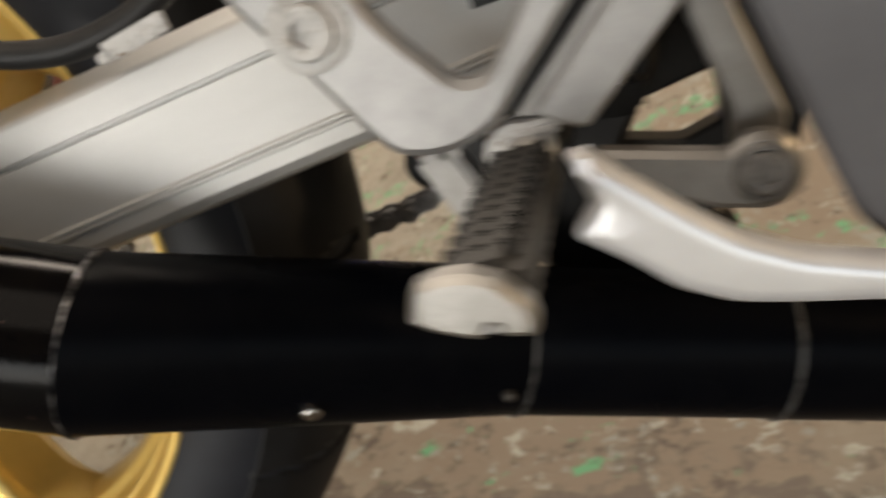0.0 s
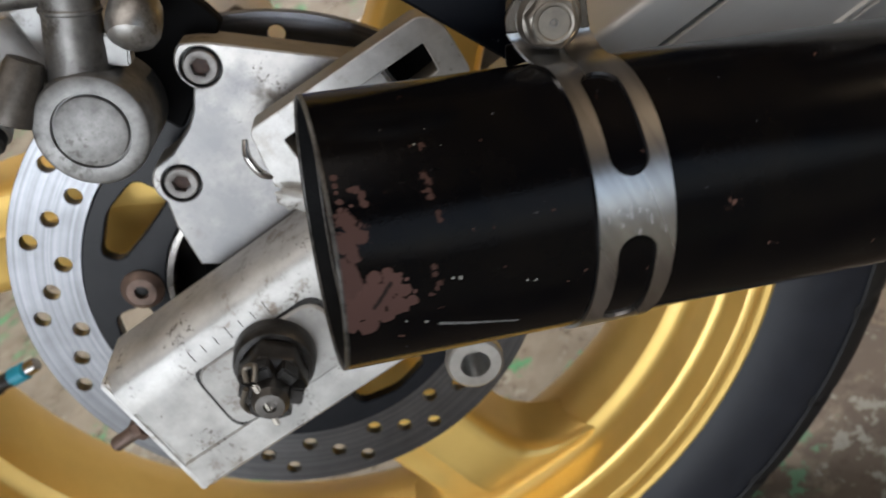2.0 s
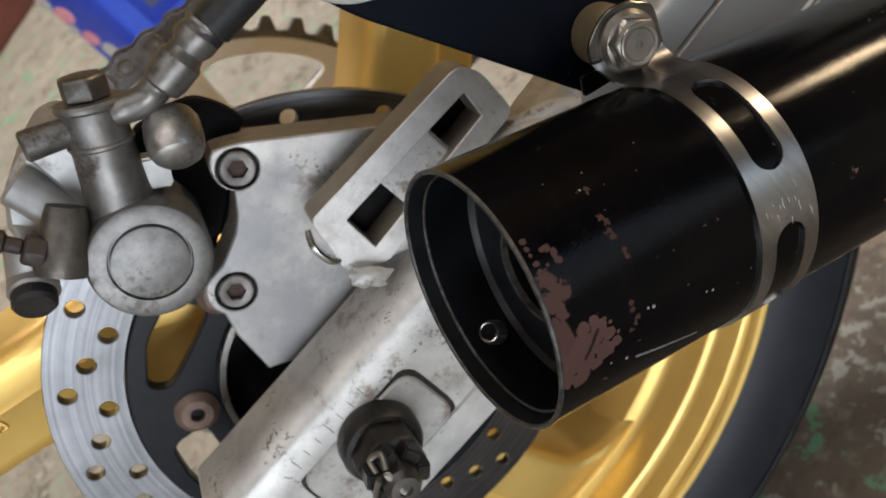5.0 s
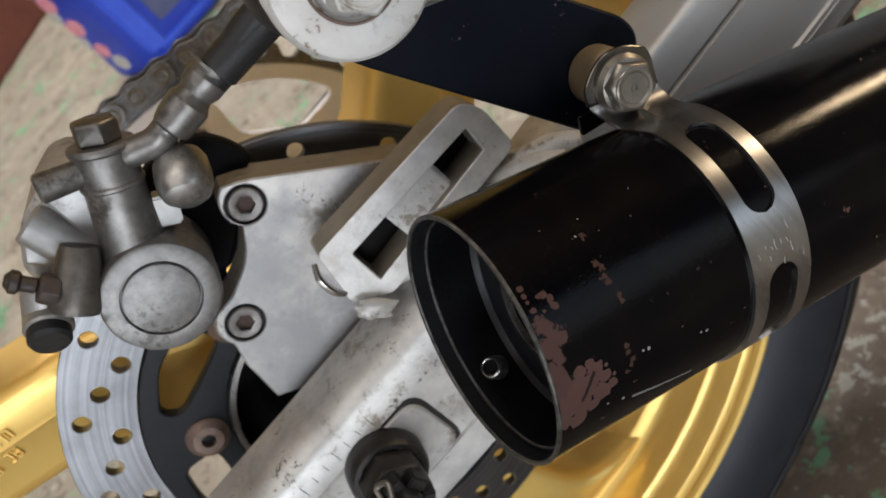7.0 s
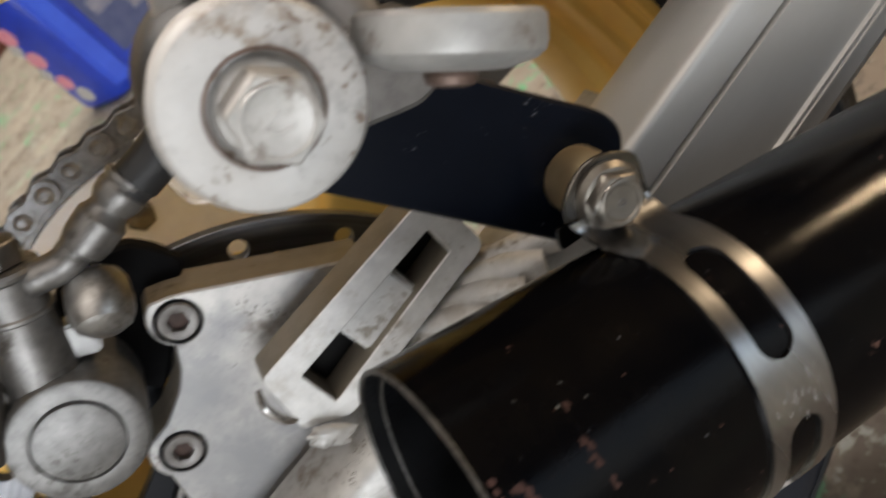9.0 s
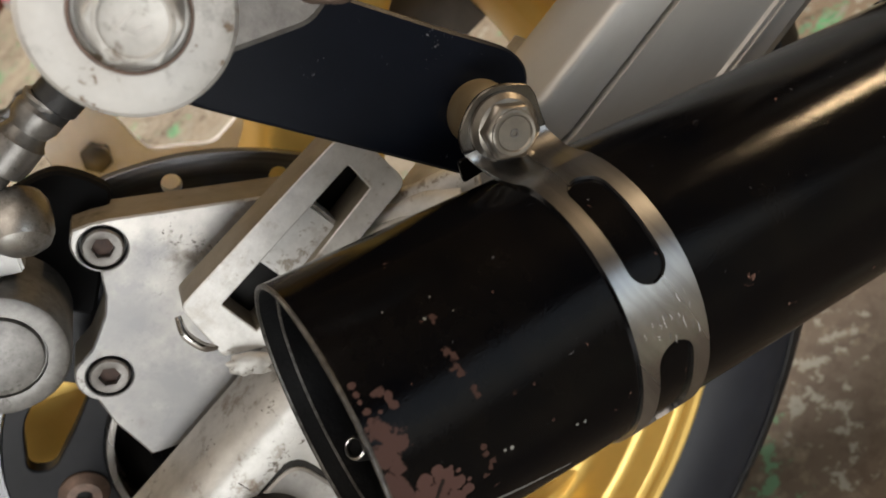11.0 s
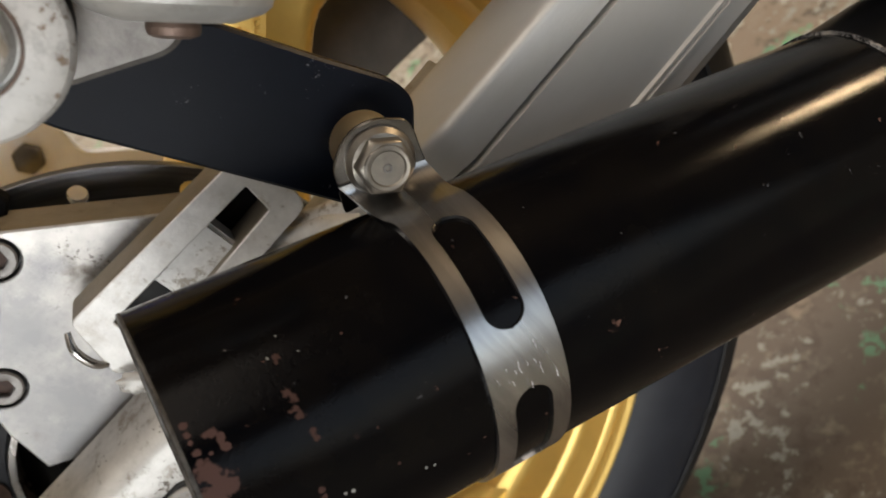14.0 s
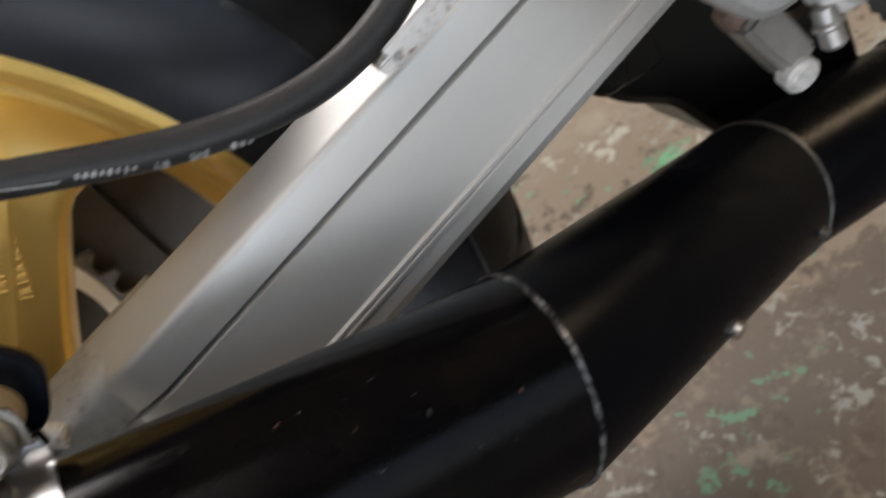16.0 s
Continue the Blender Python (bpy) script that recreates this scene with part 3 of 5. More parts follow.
def plate(outline, holes, y0, y1, bevel=0.0006, steps=0):
    """A flat plate in the x-z plane with holes, from y0 (near face) to y1."""
    cu = bpy.data.curves.new("tmp", "CURVE")
    cu.dimensions, cu.fill_mode = "2D", "BOTH"
    for pts in (outline, *holes):
        sp = cu.splines.new("POLY")
        sp.points.add(len(pts) - 1)
        for q, (x, z) in zip(sp.points, pts):
            q.co = (x, z, 0, 1)
        sp.use_cyclic_u = True
    half = abs(y1 - y0) / 2
    cu.extrude, cu.bevel_depth, cu.bevel_resolution, cu.offset = half - bevel, bevel, steps, -bevel
    ob = bpy.data.objects.new("tmp", cu)
    me = bpy.data.meshes.new_from_object(ob)
    bm = bmesh.new()
    bm.from_mesh(me)
    bpy.data.objects.remove(ob), bpy.data.curves.remove(cu), bpy.data.meshes.remove(me)
    bmesh.ops.remove_doubles(bm, verts=bm.verts, dist=1e-6)
    bm.transform(Matrix.Translation((0, (y0 + y1) / 2, 0)) @ Matrix.Rotation(math.pi / 2, 4, "X"))
    return bm


def prism(section, stations):
    """A bar lofted along x: section (y, v), stations rows (x, z of v = 0, height factor, y shift)."""
    bm = bmesh.new()
    rings = [[bm.verts.new((x, y + dy, z + v * k)) for y, v in section] for x, z, k, dy in stations]
    n = len(section)
    for p, q in zip(rings, rings[1:]):
        for i in range(n):
            bm.faces.new((p[i], p[(i + 1) % n], q[(i + 1) % n], q[i]))
    bm.faces.new(rings[0]), bm.faces.new(rings[-1])
    return bm


def block(corners8_lo, corners8_hi, turn=None, bevel=0.001, seg=2):
    """A bevelled box between two corners, turned about its middle."""
    lo, hi = Vector(corners8_lo), Vector(corners8_hi)
    bm = bmesh.new()
    bmesh.ops.create_cube(bm, size=1, matrix=Matrix.Diagonal((*(hi - lo), 1)))
    bmesh.ops.bevel(bm, geom=bm.edges[:], offset=bevel, segments=seg, affect="EDGES")
    bm.transform(Matrix.Translation((lo + hi) / 2) @ (turn or Matrix()))
    return bm


def sheet(name, lo, hi, material, label):
    return tagged(part(name, block(lo, hi, None, 0.004, 1), material, None), label, name.split("_")[0], kind="structure")


# ---- the motorcycle: x ahead, y to its far side, z up, from the rear axle's middle ----
bike = tagged(new("motorcycle"), "silver motorcycle with gold wheels and black exhaust leaning on its stand", "motorcycle")
bike.matrix_world = pose(0, 0, 0.304, -8.146, 0, 0)
Y = (0, 1, 0)
NEAR = (0, -1, 0)

# rear wheel
half_tyre = [(-0.0535, 0.2195), (-0.0572, 0.2262), (-0.0603, 0.239), (-0.0605, 0.251), (-0.058, 0.263), (-0.0522, 0.2738), (-0.042, 0.2848), (-0.03, 0.2932), (-0.015, 0.2997), (0.0, 0.3018)]
tyre_profile = half_tyre + [(-y, r) for y, r in half_tyre[-2::-1]] + [(0.0, 0.2155)]
rim_profile = [(-0.0545, 0.2218), (-0.0555, 0.2198), (-0.0548, 0.2172), (-0.0528, 0.2163), (-0.0505, 0.2166), (-0.0488, 0.2155), (-0.0478, 0.2138), (-0.0455, 0.2128), (-0.0398, 0.211), (-0.038, 0.2104), (-0.0366, 0.2093), (-0.0357, 0.2078), (-0.0352, 0.2064),
               (-0.0335, 0.2056), (-0.0235, 0.2049), (-0.02, 0.2044), (-0.0175, 0.203), (-0.0158, 0.2008), (-0.0146, 0.1982), (-0.013, 0.196), (-0.006, 0.1935), (0.004, 0.1915), (0.02, 0.192), (0.035, 0.196), (0.043, 0.2005), (0.05, 0.2065),
               (0.0555, 0.2135), (0.0555, 0.2215), (0.052, 0.2215), (0.05, 0.2145), (0.03, 0.2085), (-0.03, 0.2085), (-0.046, 0.2155), (-0.0505, 0.22), (-0.0525, 0.2218)]
wheel = part("rear_wheel", lathe(rim_profile, (0, 0, 0), Y, 128, True), GOLD, bike, "gold painted cast rear wheel with three broad spokes")
tyre = part("tyre", lathe(tyre_profile, (0, 0, 0), Y, 128, True), TYRE, wheel, "worn black road tyre with a dusty sidewall")


def tread():
    """The black running surface, with slanting grooves that stop short of the middle."""
    bm = bmesh.new()
    prof = [(-0.0577, 0.2648), (-0.0582, 0.2662), (-0.0545, 0.2718), (-0.0508, 0.278), (-0.0465, 0.2832), (-0.042, 0.2866), (-0.036, 0.2908), (-0.03, 0.2948), (-0.022, 0.2986), (-0.015, 0.3014), (-0.007, 0.3034)]
    prof = prof + [(-y, r) for y, r in prof[::-1]]
    seg, rings = 504, []
    for y, r in prof:
        row = []
        for i in range(seg):
            u = (i / seg * 31 + abs(y) * 5 + (0.5 if y > 0 else 0)) % 1
            deep = 0.0045 if u < 0.065 and 0.012 < abs(y) < 0.0581 else 0
            a = i * math.tau / seg
            row.append(bm.verts.new(((r - deep) * math.cos(a), y, (r - deep) * math.sin(a))))
        rings.append(row)
    for p, q in zip(rings, rings[1:]):
        for i in range(seg):
            bm.faces.new((p[i], p[(i + 1) % seg], q[(i + 1) % seg], q[i]))
    return bm


part("tread", tread(), TREAD, tyre, "black grooved tread")
part("hub", lathe([(-0.046, 0.0), (-0.046, 0.044), (-0.04, 0.05), (-0.02, 0.052), (0.02, 0.055), (0.05, 0.06), (0.056, 0.056), (0.056, 0)], (0, 0, 0), Y, 64), GOLD, wheel)
SPOKES = (27, 147, 267)


def spoke_mid(r):
    """How far a spoke's middle line has swept to one side at radius r."""
    return max(-0.016, 0.36 * (r - 0.13))


def spoke(a):
    """One broad cast spoke with a raised crease, swept to one side, that flares into the rim."""
    bm = bmesh.new()
    rows = ((0.04, 0.036, 0.026), (0.07, 0.033, 0.027), (0.1, 0.0285, 0.028), (0.12, 0.0262, 0.029), (0.14, 0.0255, 0.03), (0.155, 0.0253, 0.031), (0.165, 0.0258, 0.0315), (0.172, 0.028, 0.0305), (0.178, 0.0325, 0.029), (0.184, 0.041, 0.0265), (0.189, 0.052, 0.0235), (0.195, 0.064, 0.0195), (0.203, 0.078, 0.014))
    m = Matrix.Rotation(radians(-a), 4, "Y")
    rings = []
    for r, w, h in rows:
        sec = [(-1, -0.5), (-0.975, -0.68), (-0.91, -0.82), (-0.8, -0.9), (-0.66, -0.925), (-0.26, -0.975), (-0.15, -1.035), (-0.04, -0.985), (0.66, -0.9), (0.8, -0.87), (0.91, -0.79), (0.975, -0.66), (1, -0.5), (1, 0.6), (0.7, 1), (-0.7, 1), (-1, 0.6)]
        ring = []
        for u, y in sec:
            q = spoke_mid(r) + u * w
            ring.append(bm.verts.new(m @ Vector((math.sqrt(max(r * r - q * q * 0.6, 0)), y * h, q))))
        rings.append(ring)
    n = len(rings[0])
    for p, q in zip(rings, rings[1:]):
        for i in range(n):
            bm.faces.new((p[i], p[(i + 1) % n], q[(i + 1) % n], q[i]))
    bm.faces.new(rings[0]), bm.faces.new(rings[-1])
    return bm


for a in SPOKES:
    part("spoke", spoke(a), GOLD, wheel)

# brake disc with its three rings of drilled holes
holes = [circle(r * math.cos(radians(a0 + 20 * k)), r * math.sin(radians(a0 + 20 * k)), 0.0034, 14) for k in range(18) for r, a0 in ((0.089, 2), (0.0952, 10), (0.1022, 17))]
disc = part("brake_disc", plate(circle(0, 0, 0.1105, 144), [circle(0, 0, 0.082, 120)] + holes, -0.0575, -0.0525, 0.0003), DISC, bike, "drilled steel rear brake disc")
windows = []
for k in range(7):
    a = radians(122.6 + 360 / 7 * k)
    w = [(r * math.cos(a + s), r * math.sin(a + s)) for r, s in ((0.058, -0.29), (0.073, -0.25), (0.0755, 0), (0.074, 0.26), (0.066, 0.28), (0.0585, 0.0))]
    windows.append(rounded(w, 0.005))
part("hub_ring", lathe([(-0.0615, 0.0455), (-0.0615, 0.0478), (-0.059, 0.0486), (-0.05, 0.0486), (-0.05, 0.0455)], (0, 0, 0), Y, 72), STEEL, disc)
part("hub_recess", lathe([(-0.0555, 0.0), (-0.0555, 0.03), (-0.05, 0.034), (-0.05, 0.047)], (0, 0, 0), Y, 48), BLACK, disc)
part("disc_carrier", plate(circle(0, 0, 0.0818, 96), [circle(0, 0, 0.0486, 64)] + windows, -0.059, -0.053, 0.0006), CARRIER, disc, "black painted disc carrier")
for k in range(7):
    a = radians(150 + 360 / 7 * k)
    at = Vector((0.0585 * math.cos(a), -0.059, 0.0585 * math.sin(a)))
    part("disc_bolt", join(lathe([(0, 0.0088), (0.001, 0.0088), (0.0022, 0.0078), (0.0036, 0.006), (0.0036, 0.0029), (0.001, 0.0027), (0.001, 0)], at, NEAR, 24)), RUSTY, disc, "rusty button head bolt")
    part("bolt_socket", lathe([(0, 0.0028), (0.0002, 0)], at + Vector((0, -0.0016, 0)), NEAR, 6), BLACK, disc)

# swingarm
def zb(x):
    return -0.034 + 0.072 * (x + 0.05)


end_section = [(-0.09, 0.0), (-0.115, 0.0), (-0.119, 0.003), (-0.119, 0.016), (-0.1175, 0.0165), (-0.1175, 0.0465), (-0.119, 0.047), (-0.119, 0.058), (-0.1172, 0.0615), (-0.113, 0.0645), (-0.107, 0.0655), (-0.09, 0.0655)]
swing = part("swingarm", prism(end_section, [(x, zb(x), k, dy) for x, k, dy in ((-0.056, 0.95, 0), (0, 0.955, 0), (0.06, 0.965, 0), (0.11, 0.985, 0.001), (0.14, 1.0, 0.004), (0.17, 1.01, 0.006))]), SWINGEND, bike, "silver cast aluminium swingarm end with worn surface")
beam_section = [(-0.097, 0.0), (-0.112, 0.0), (-0.117, 0.002), (-0.1193, 0.006), (-0.1193, 0.0118), (-0.1206, 0.0125), (-0.1206, 0.0135), (-0.1195, 0.0141), (-0.1206, 0.0147), (-0.1206, 0.0157), (-0.1193, 0.0164),
                (-0.1193, 0.0454), (-0.1187, 0.0457), (-0.114, 0.0459), (-0.114, 0.0474), (-0.1187, 0.0476), (-0.1193, 0.0479), (-0.1193, 0.06), (-0.1191, 0.061), (-0.1186, 0.0619), (-0.1178, 0.0626), (-0.1168, 0.0631), (-0.1156, 0.0635), (-0.108, 0.0662), (-0.101, 0.0688), (-0.0985, 0.0687), (-0.097, 0.066)]
part("swingarm_beam", prism(beam_section, [(0.143, zb(0.143) + 0.0015, 0.95, 0.0055), (0.149, zb(0.149) + 0.0006, 0.98, 0.002)] + [(x, zb(x), 1, 0.12 * (x - 0.157)) for x in (0.157, 0.25, 0.32, 0.42)]), SWING, swing, "satin silver swingarm beam with a groove")
far_end = [(0.012 - y, v) for y, v in end_section[::-1]]
far_beam = [(0.012 - y, v) for y, v in beam_section[::-1]]
# the far leg is coloured much darker than the near one
part("far_arm", join(prism(far_end, [(-0.056, zb(-0.056), 0.95, 0), (0.06, zb(0.06), 0.965, 0), (0.14, zb(0.14), 1, 0)]), prism(far_beam, [(x, zb(x), 1, -0.12 * (x - 0.157)) for x in (0.14, 0.25, 0.42)])), DARKALU, swing, "far swingarm leg in dark grey-brown")

# muffler
muffler = part("muffler", lathe([(-0.1, 0.0335), (-0.1032, 0.0336), (-0.1035, 0.0338), (-0.1034, R), (-0.06, R), (0.0, R), (0.08, R), (0.103, R)], MA, MD, 96), EXHAUST, bike, "glossy black cylindrical muffler with chipped paint")
part("outlet_lip", lathe([(-0.1033, 0.03345), (-0.0992, 0.0334), (-0.0991, 0.0321)], MA, MD, 96), LIP, muffler, "dull black outlet lip")
part("sleeve_edge", lathe([(-0.0989, 0.0323), (-0.0993, 0.0321), (-0.0995, 0.0318), (-0.0992, 0.03155), (-0.0988, 0.0315)], MA, MD, 96), EDGE, muffler, "worn bright edge of the inner sleeve")
part("inner_sleeve", lathe([(-0.0992, 0.0317), (-0.0862, 0.0315), (-0.085, 0.0318)], MA, MD, 96), INSIDE, muffler, "sooty black inner sleeve")
part("end_baffle", lathe([(-0.0853, 0.0318), (-0.0848, 0.0312), (-0.0838, 0.0302), (-0.0836, 0.029), (-0.0842, 0.024), (-0.0855, 0.018), (-0.0865, 0.0142)], MA, MD, 80), BAFFLE, muffler, "dark blue-grey inner end plate")
part("hole_edge", lathe([(-0.0864, 0.0143), (-0.0869, 0.0136), (-0.0867, 0.0131), (-0.085, 0.0129)], MA, MD, 64), EDGE, muffler, "worn bright edge of the outlet hole")
part("outlet_tube", lathe([(-0.0855, 0.013), (-0.02, 0.0128), (-0.02, 0)], MA, MD, 48), VOID, muffler, "sooty black outlet hole")
part("rim_edge", lathe([(-0.1032, 0.0331), (-0.1038, 0.0333), (-0.104, 0.0337), (-0.1038, 0.0342), (-0.1034, 0.0344), (-0.103, 0.0343)], MA, MD, 96), EDGE, muffler, "thin bare metal rim of the outlet")
part("rivet", lathe([(0, 0.0034), (0.003, 0.0033), (0.0046, 0.0029), (0.005, 0.0025), (0.0047, 0.0022), (0.001, 0.0021), (0.001, 0)], (0.0566, -0.1712, 0.0378), (-0.25, -0.55, 0.8), 20), STEEL, muffler, "shiny hollow rivet")


def weld_ring(c, d, r, seed, wid=0.0011, n=190, t0=0.0, t1=math.tau):
    """A thin lumpy weld bead round a pipe."""
    rnd = random.Random(seed)
    bm = bmesh.new()
    m = Matrix.Translation(c) @ basis(d)
    rings = []
    for i in range(n):
        a = t0 + (t1 - t0) * i / n
        k = 0.7 + 0.45 * abs(math.sin(i * 1.6)) * rnd.uniform(0.5, 1)
        w = Vector((math.cos(a), math.sin(a), 0))
        off = Vector((0, 0, rnd.uniform(-0.0002, 0.0002)))
        rings.append([bm.verts.new(m @ (w * (r - 0.0006) + off - Vector((0, 0, wid)))), bm.verts.new(m @ (w * (r + 0.00055 * k) + off - Vector((0, 0, wid * 0.5)))),
                      bm.verts.new(m @ (w * (r + 0.00055 * k) + off + Vector((0, 0, wid * 0.5)))), bm.verts.new(m @ (w * (r - 0.0006) + off + Vector((0, 0, wid))))])
    for i in range(n if abs(t1 - t0 - math.tau) < 0.01 else n - 1):
        p, q = rings[i], rings[(i + 1) % n]
        for j in range(3):
            bm.faces.new((p[j], q[j], q[j + 1], p[j + 1]))
    return bm


SEAM = MA + MD * 0.103
P2D = Vector((0.762, 0.466, -0.449)).normalized()
SEAM2 = SEAM + P2D * 0.171
P3D = Vector((0.913, 0.183, -0.365)).normalized()
SEAM3 = SEAM2 + P3D * 0.115
part("weld_seam", weld_ring(SEAM, MD, 0.0346, 3, 0.0009), WELDS, muffler, "bright patchy weld bead")


def mitred(c0, n0, r0, c1, n1, r1, seg=72):
    """A straight pipe between two tilted end planes."""
    bm = bmesh.new()
    ax = (c1 - c0).normalized()
    m = basis(ax)
    rows = []
    for c, n, r in ((c0, n0, r0), (c1, n1, r1)):
        row = []
        for i in range(seg):
            v = m @ Vector((r * math.cos(i * math.tau / seg), r * math.sin(i * math.tau / seg), 0))
            row.append(bm.verts.new(c + v - ax * (v.dot(n) / ax.dot(n))))
        rows.append(row)
    for i in range(seg):
        bm.faces.new((rows[0][i], rows[0][(i + 1) % seg], rows[1][(i + 1) % seg], rows[1][i]))
    return bm


N1, N2, N3 = MD, (P2D + P3D).normalized(), P3D
pipe = part("exhaust_pipe", mitred(SEAM, N1, 0.0337, SEAM2, N2, 0.0328), EXHAUST2, bike, "black painted exhaust link pipe with a welded seam")
part("front_section", mitred(SEAM2, N2, 0.0328, SEAM3, N3, 0.032), EXHAUST2, pipe)
part("front_section", mitred(SEAM3, N3, 0.0325, SEAM3 + P3D * 0.25, N3, 0.031), EXHAUST2, pipe)
part("weld_seam", weld_ring(SEAM2, N2, 0.0332, 5, 0.0014), WELD2, pipe, "dull grey weld bead")
part("weld_seam", weld_ring(SEAM3, N3, 0.0328, 6, 0.0014), WELD2, pipe, "dull grey weld bead")
for at, r in (((0.306, -0.146, -0.083), 0.0036), ((0.368, -0.105, -0.113), 0.0024)):
    at = Vector(at)
    foot = SEAM + P2D * (at - SEAM).dot(P2D)
    d = (at - foot).normalized()
    part("small_screw", join(rod(foot + d * 0.032, foot + d * 0.0362, r, 16)), STEEL if r > 0.003 else DARKBOLT, pipe, "small bare metal screw head")

# clamp band round the muffler
BS, BW = -0.0351, 0.0095


def band_mesh():
    """A steel strap with two long slots, bent round the muffler and up to the bolt ear."""
    rows = []
    r = R + 0.0009

    def gap(th):
        for a, b in ((14.0, 62.5), (85.0, 133.0), (156, 196)):
            e = 0.0048 / r * 180 / math.pi
            if a < th < b:
                k = min(th - a, b - th)
                return 0.0048 if k > e else 0.0048 * math.sqrt(max(0, 1 - (1 - k / e) ** 2))
        return 0.0
    for k in range(9):
        a = radians(90 * k / 8)
        rows.append((Vector((0.1343, -0.1632 - 0.0062 * (1 - math.cos(a)), 0.0664 - 0.006 * math.sin(a))), 0.0))
    rows.append((Vector((0.1346, -0.1728, 0.0601)), 0.0))
    th = 2.0
    while th < 230:
        rows.append((on_muffler(BS, th, r), gap(th)))
        th += 0.45
    bm = bmesh.new()
    lines = []
    for i, (p, g) in enumerate(rows):
        wide = 1 + 0.32 * max(0, 1 - i / 26) ** 2
        lines.append([bm.verts.new(p + MD * s) for s in (-BW * wide, -g - 0.00005, g + 0.00005, BW)])
    for i, (p, q) in enumerate(zip(lines, lines[1:])):
        for j in ((0, 2) if rows[i][1] or rows[i + 1][1] else (0, 1, 2)):
            bm.faces.new((p[j], q[j], q[j + 1], p[j + 1]))
    bmesh.ops.remove_doubles(bm, verts=bm.verts, dist=0.00005)
    bmesh.ops.recalc_face_normals(bm, faces=bm.faces)
    bmesh.ops.solidify(bm, geom=bm.faces[:], thickness=0.0009)
    return bm


band = part("clamp_band", band_mesh(), BAND, bike, "polished steel clamp band with long slots")
rnd = random.Random(21)
for i in range(13):
    th, s0, n = rnd.uniform(66, 82), rnd.uniform(-0.008, 0.008), rnd.uniform(1.2, 4.5)
    pts = [on_muffler(BS + s0 + rnd.uniform(-0.0002, 0.0002), th + n * k / 3, R + 0.00183) for k in range(4)]
    part("scratch", sweep(pts, 0.00006, 5, 2), SCRATCH, band)
BOLT = Vector((0.1345, -0.1655, 0.0695))
ear = rounded([(0.1232, 0.0716), (0.1247, 0.0757), (0.1298, 0.0787), (0.1345, 0.0799), (0.1402, 0.0781), (0.1455, 0.0727), (0.1452, 0.0688), (0.1438, 0.0655), (0.1427, 0.0616)], [0.0004, 0.0022, 0.004, 0.003, 0.003, 0.0015, 0.002, 0.003, 0.0004])
part("ear", plate(ear, [], -0.1636, -0.1624, 0.0003), EARST, band, "bent ear of the clamp band")
# black stands for the shade this ear lies in, behind the plate
part("rear_ear", plate(rounded([(0.1195, 0.0605), (0.1222, 0.0662), (0.1262, 0.064), (0.1335, 0.0602), (0.141, 0.0602), (0.14, 0.055)], 0.0012), [], -0.1535, -0.152, 0.0003), BLACK, band, "far ear of the clamp band, blackened for shade")
part("flange_bolt", join(lathe([(0, 0.0084), (0.0012, 0.0084), (0.0026, 0.0073), (0.003, 0.006)], (BOLT.x, -0.1636, BOLT.z), NEAR, 32), hexhead((BOLT.x, -0.1655, BOLT.z), NEAR, 0.0126, 0.0042, 0.2, 0.35, 0.88),
                         lathe([(0, 0.0056), (0.0005, 0.0055), (0.0007, 0.0051), (0.0006, 0.0044), (0.0002, 0.004), (0.0002, 0)], (BOLT.x, -0.1696, BOLT.z), NEAR, 32)), BOLTST, band, "steel flange bolt with a stamped mark")
part("stamp", lathe([(0, 0.0011), (0.0002, 0.001), (0.0002, 0.0006), (0, 0.0005)], (BOLT.x, -0.1698, BOLT.z), NEAR, 20), GREY, band)
part("spacer", lathe([(0, 0.0055), (0, 0.008), (0.0004, 0.0084), (0.0132, 0.0084), (0.0136, 0.008), (0.0136, 0.0055)], (BOLT.x, -0.1485, BOLT.z), NEAR, 40), BRASS, band, "brassy plated spacer")

# hanger plate and the big bolt that holds it
hang = rounded([(0.104, 0.1262), (0.1265, 0.1165), (0.1408, 0.0918), (0.1507, 0.0757), (0.1515, 0.0685), (0.143, 0.058), (0.131, 0.0555), (0.1222, 0.058), (0.1034, 0.0914), (0.0878, 0.1187), (0.08, 0.138), (0.083, 0.152), (0.098, 0.155), (0.103, 0.142)], [0.004, 0.005, 0.004, 0.004, 0.004, 0.004, 0.004, 0.0015, 0.004, 0.004, 0.01, 0.004, 0.004, 0.01])
part("hanger_plate", plate(hang, [], -0.1485, -0.1435, 0.0008), SATIN, bike, "satin black muffler hanger plate")
BIG = Vector((0.0956, -0.181, 0.1458))
peg_mount = part("rear_peg_mount", lathe([(-0.03, 0.0), (-0.03, 0.0165), (-0.004, 0.0172), (0.0, 0.0178), (0.0026, 0.0181), (0.0044, 0.0178), (0.0056, 0.0169), (0.0063, 0.0152), (0.0066, 0.0135), (0.0066, 0.0102), (0.0062, 0.0096), (0.0046, 0.0092), (0.0042, 0)], BIG, NEAR, 72), ZINC, bike, "whitish zinc plated washer with a bolt in its recess")
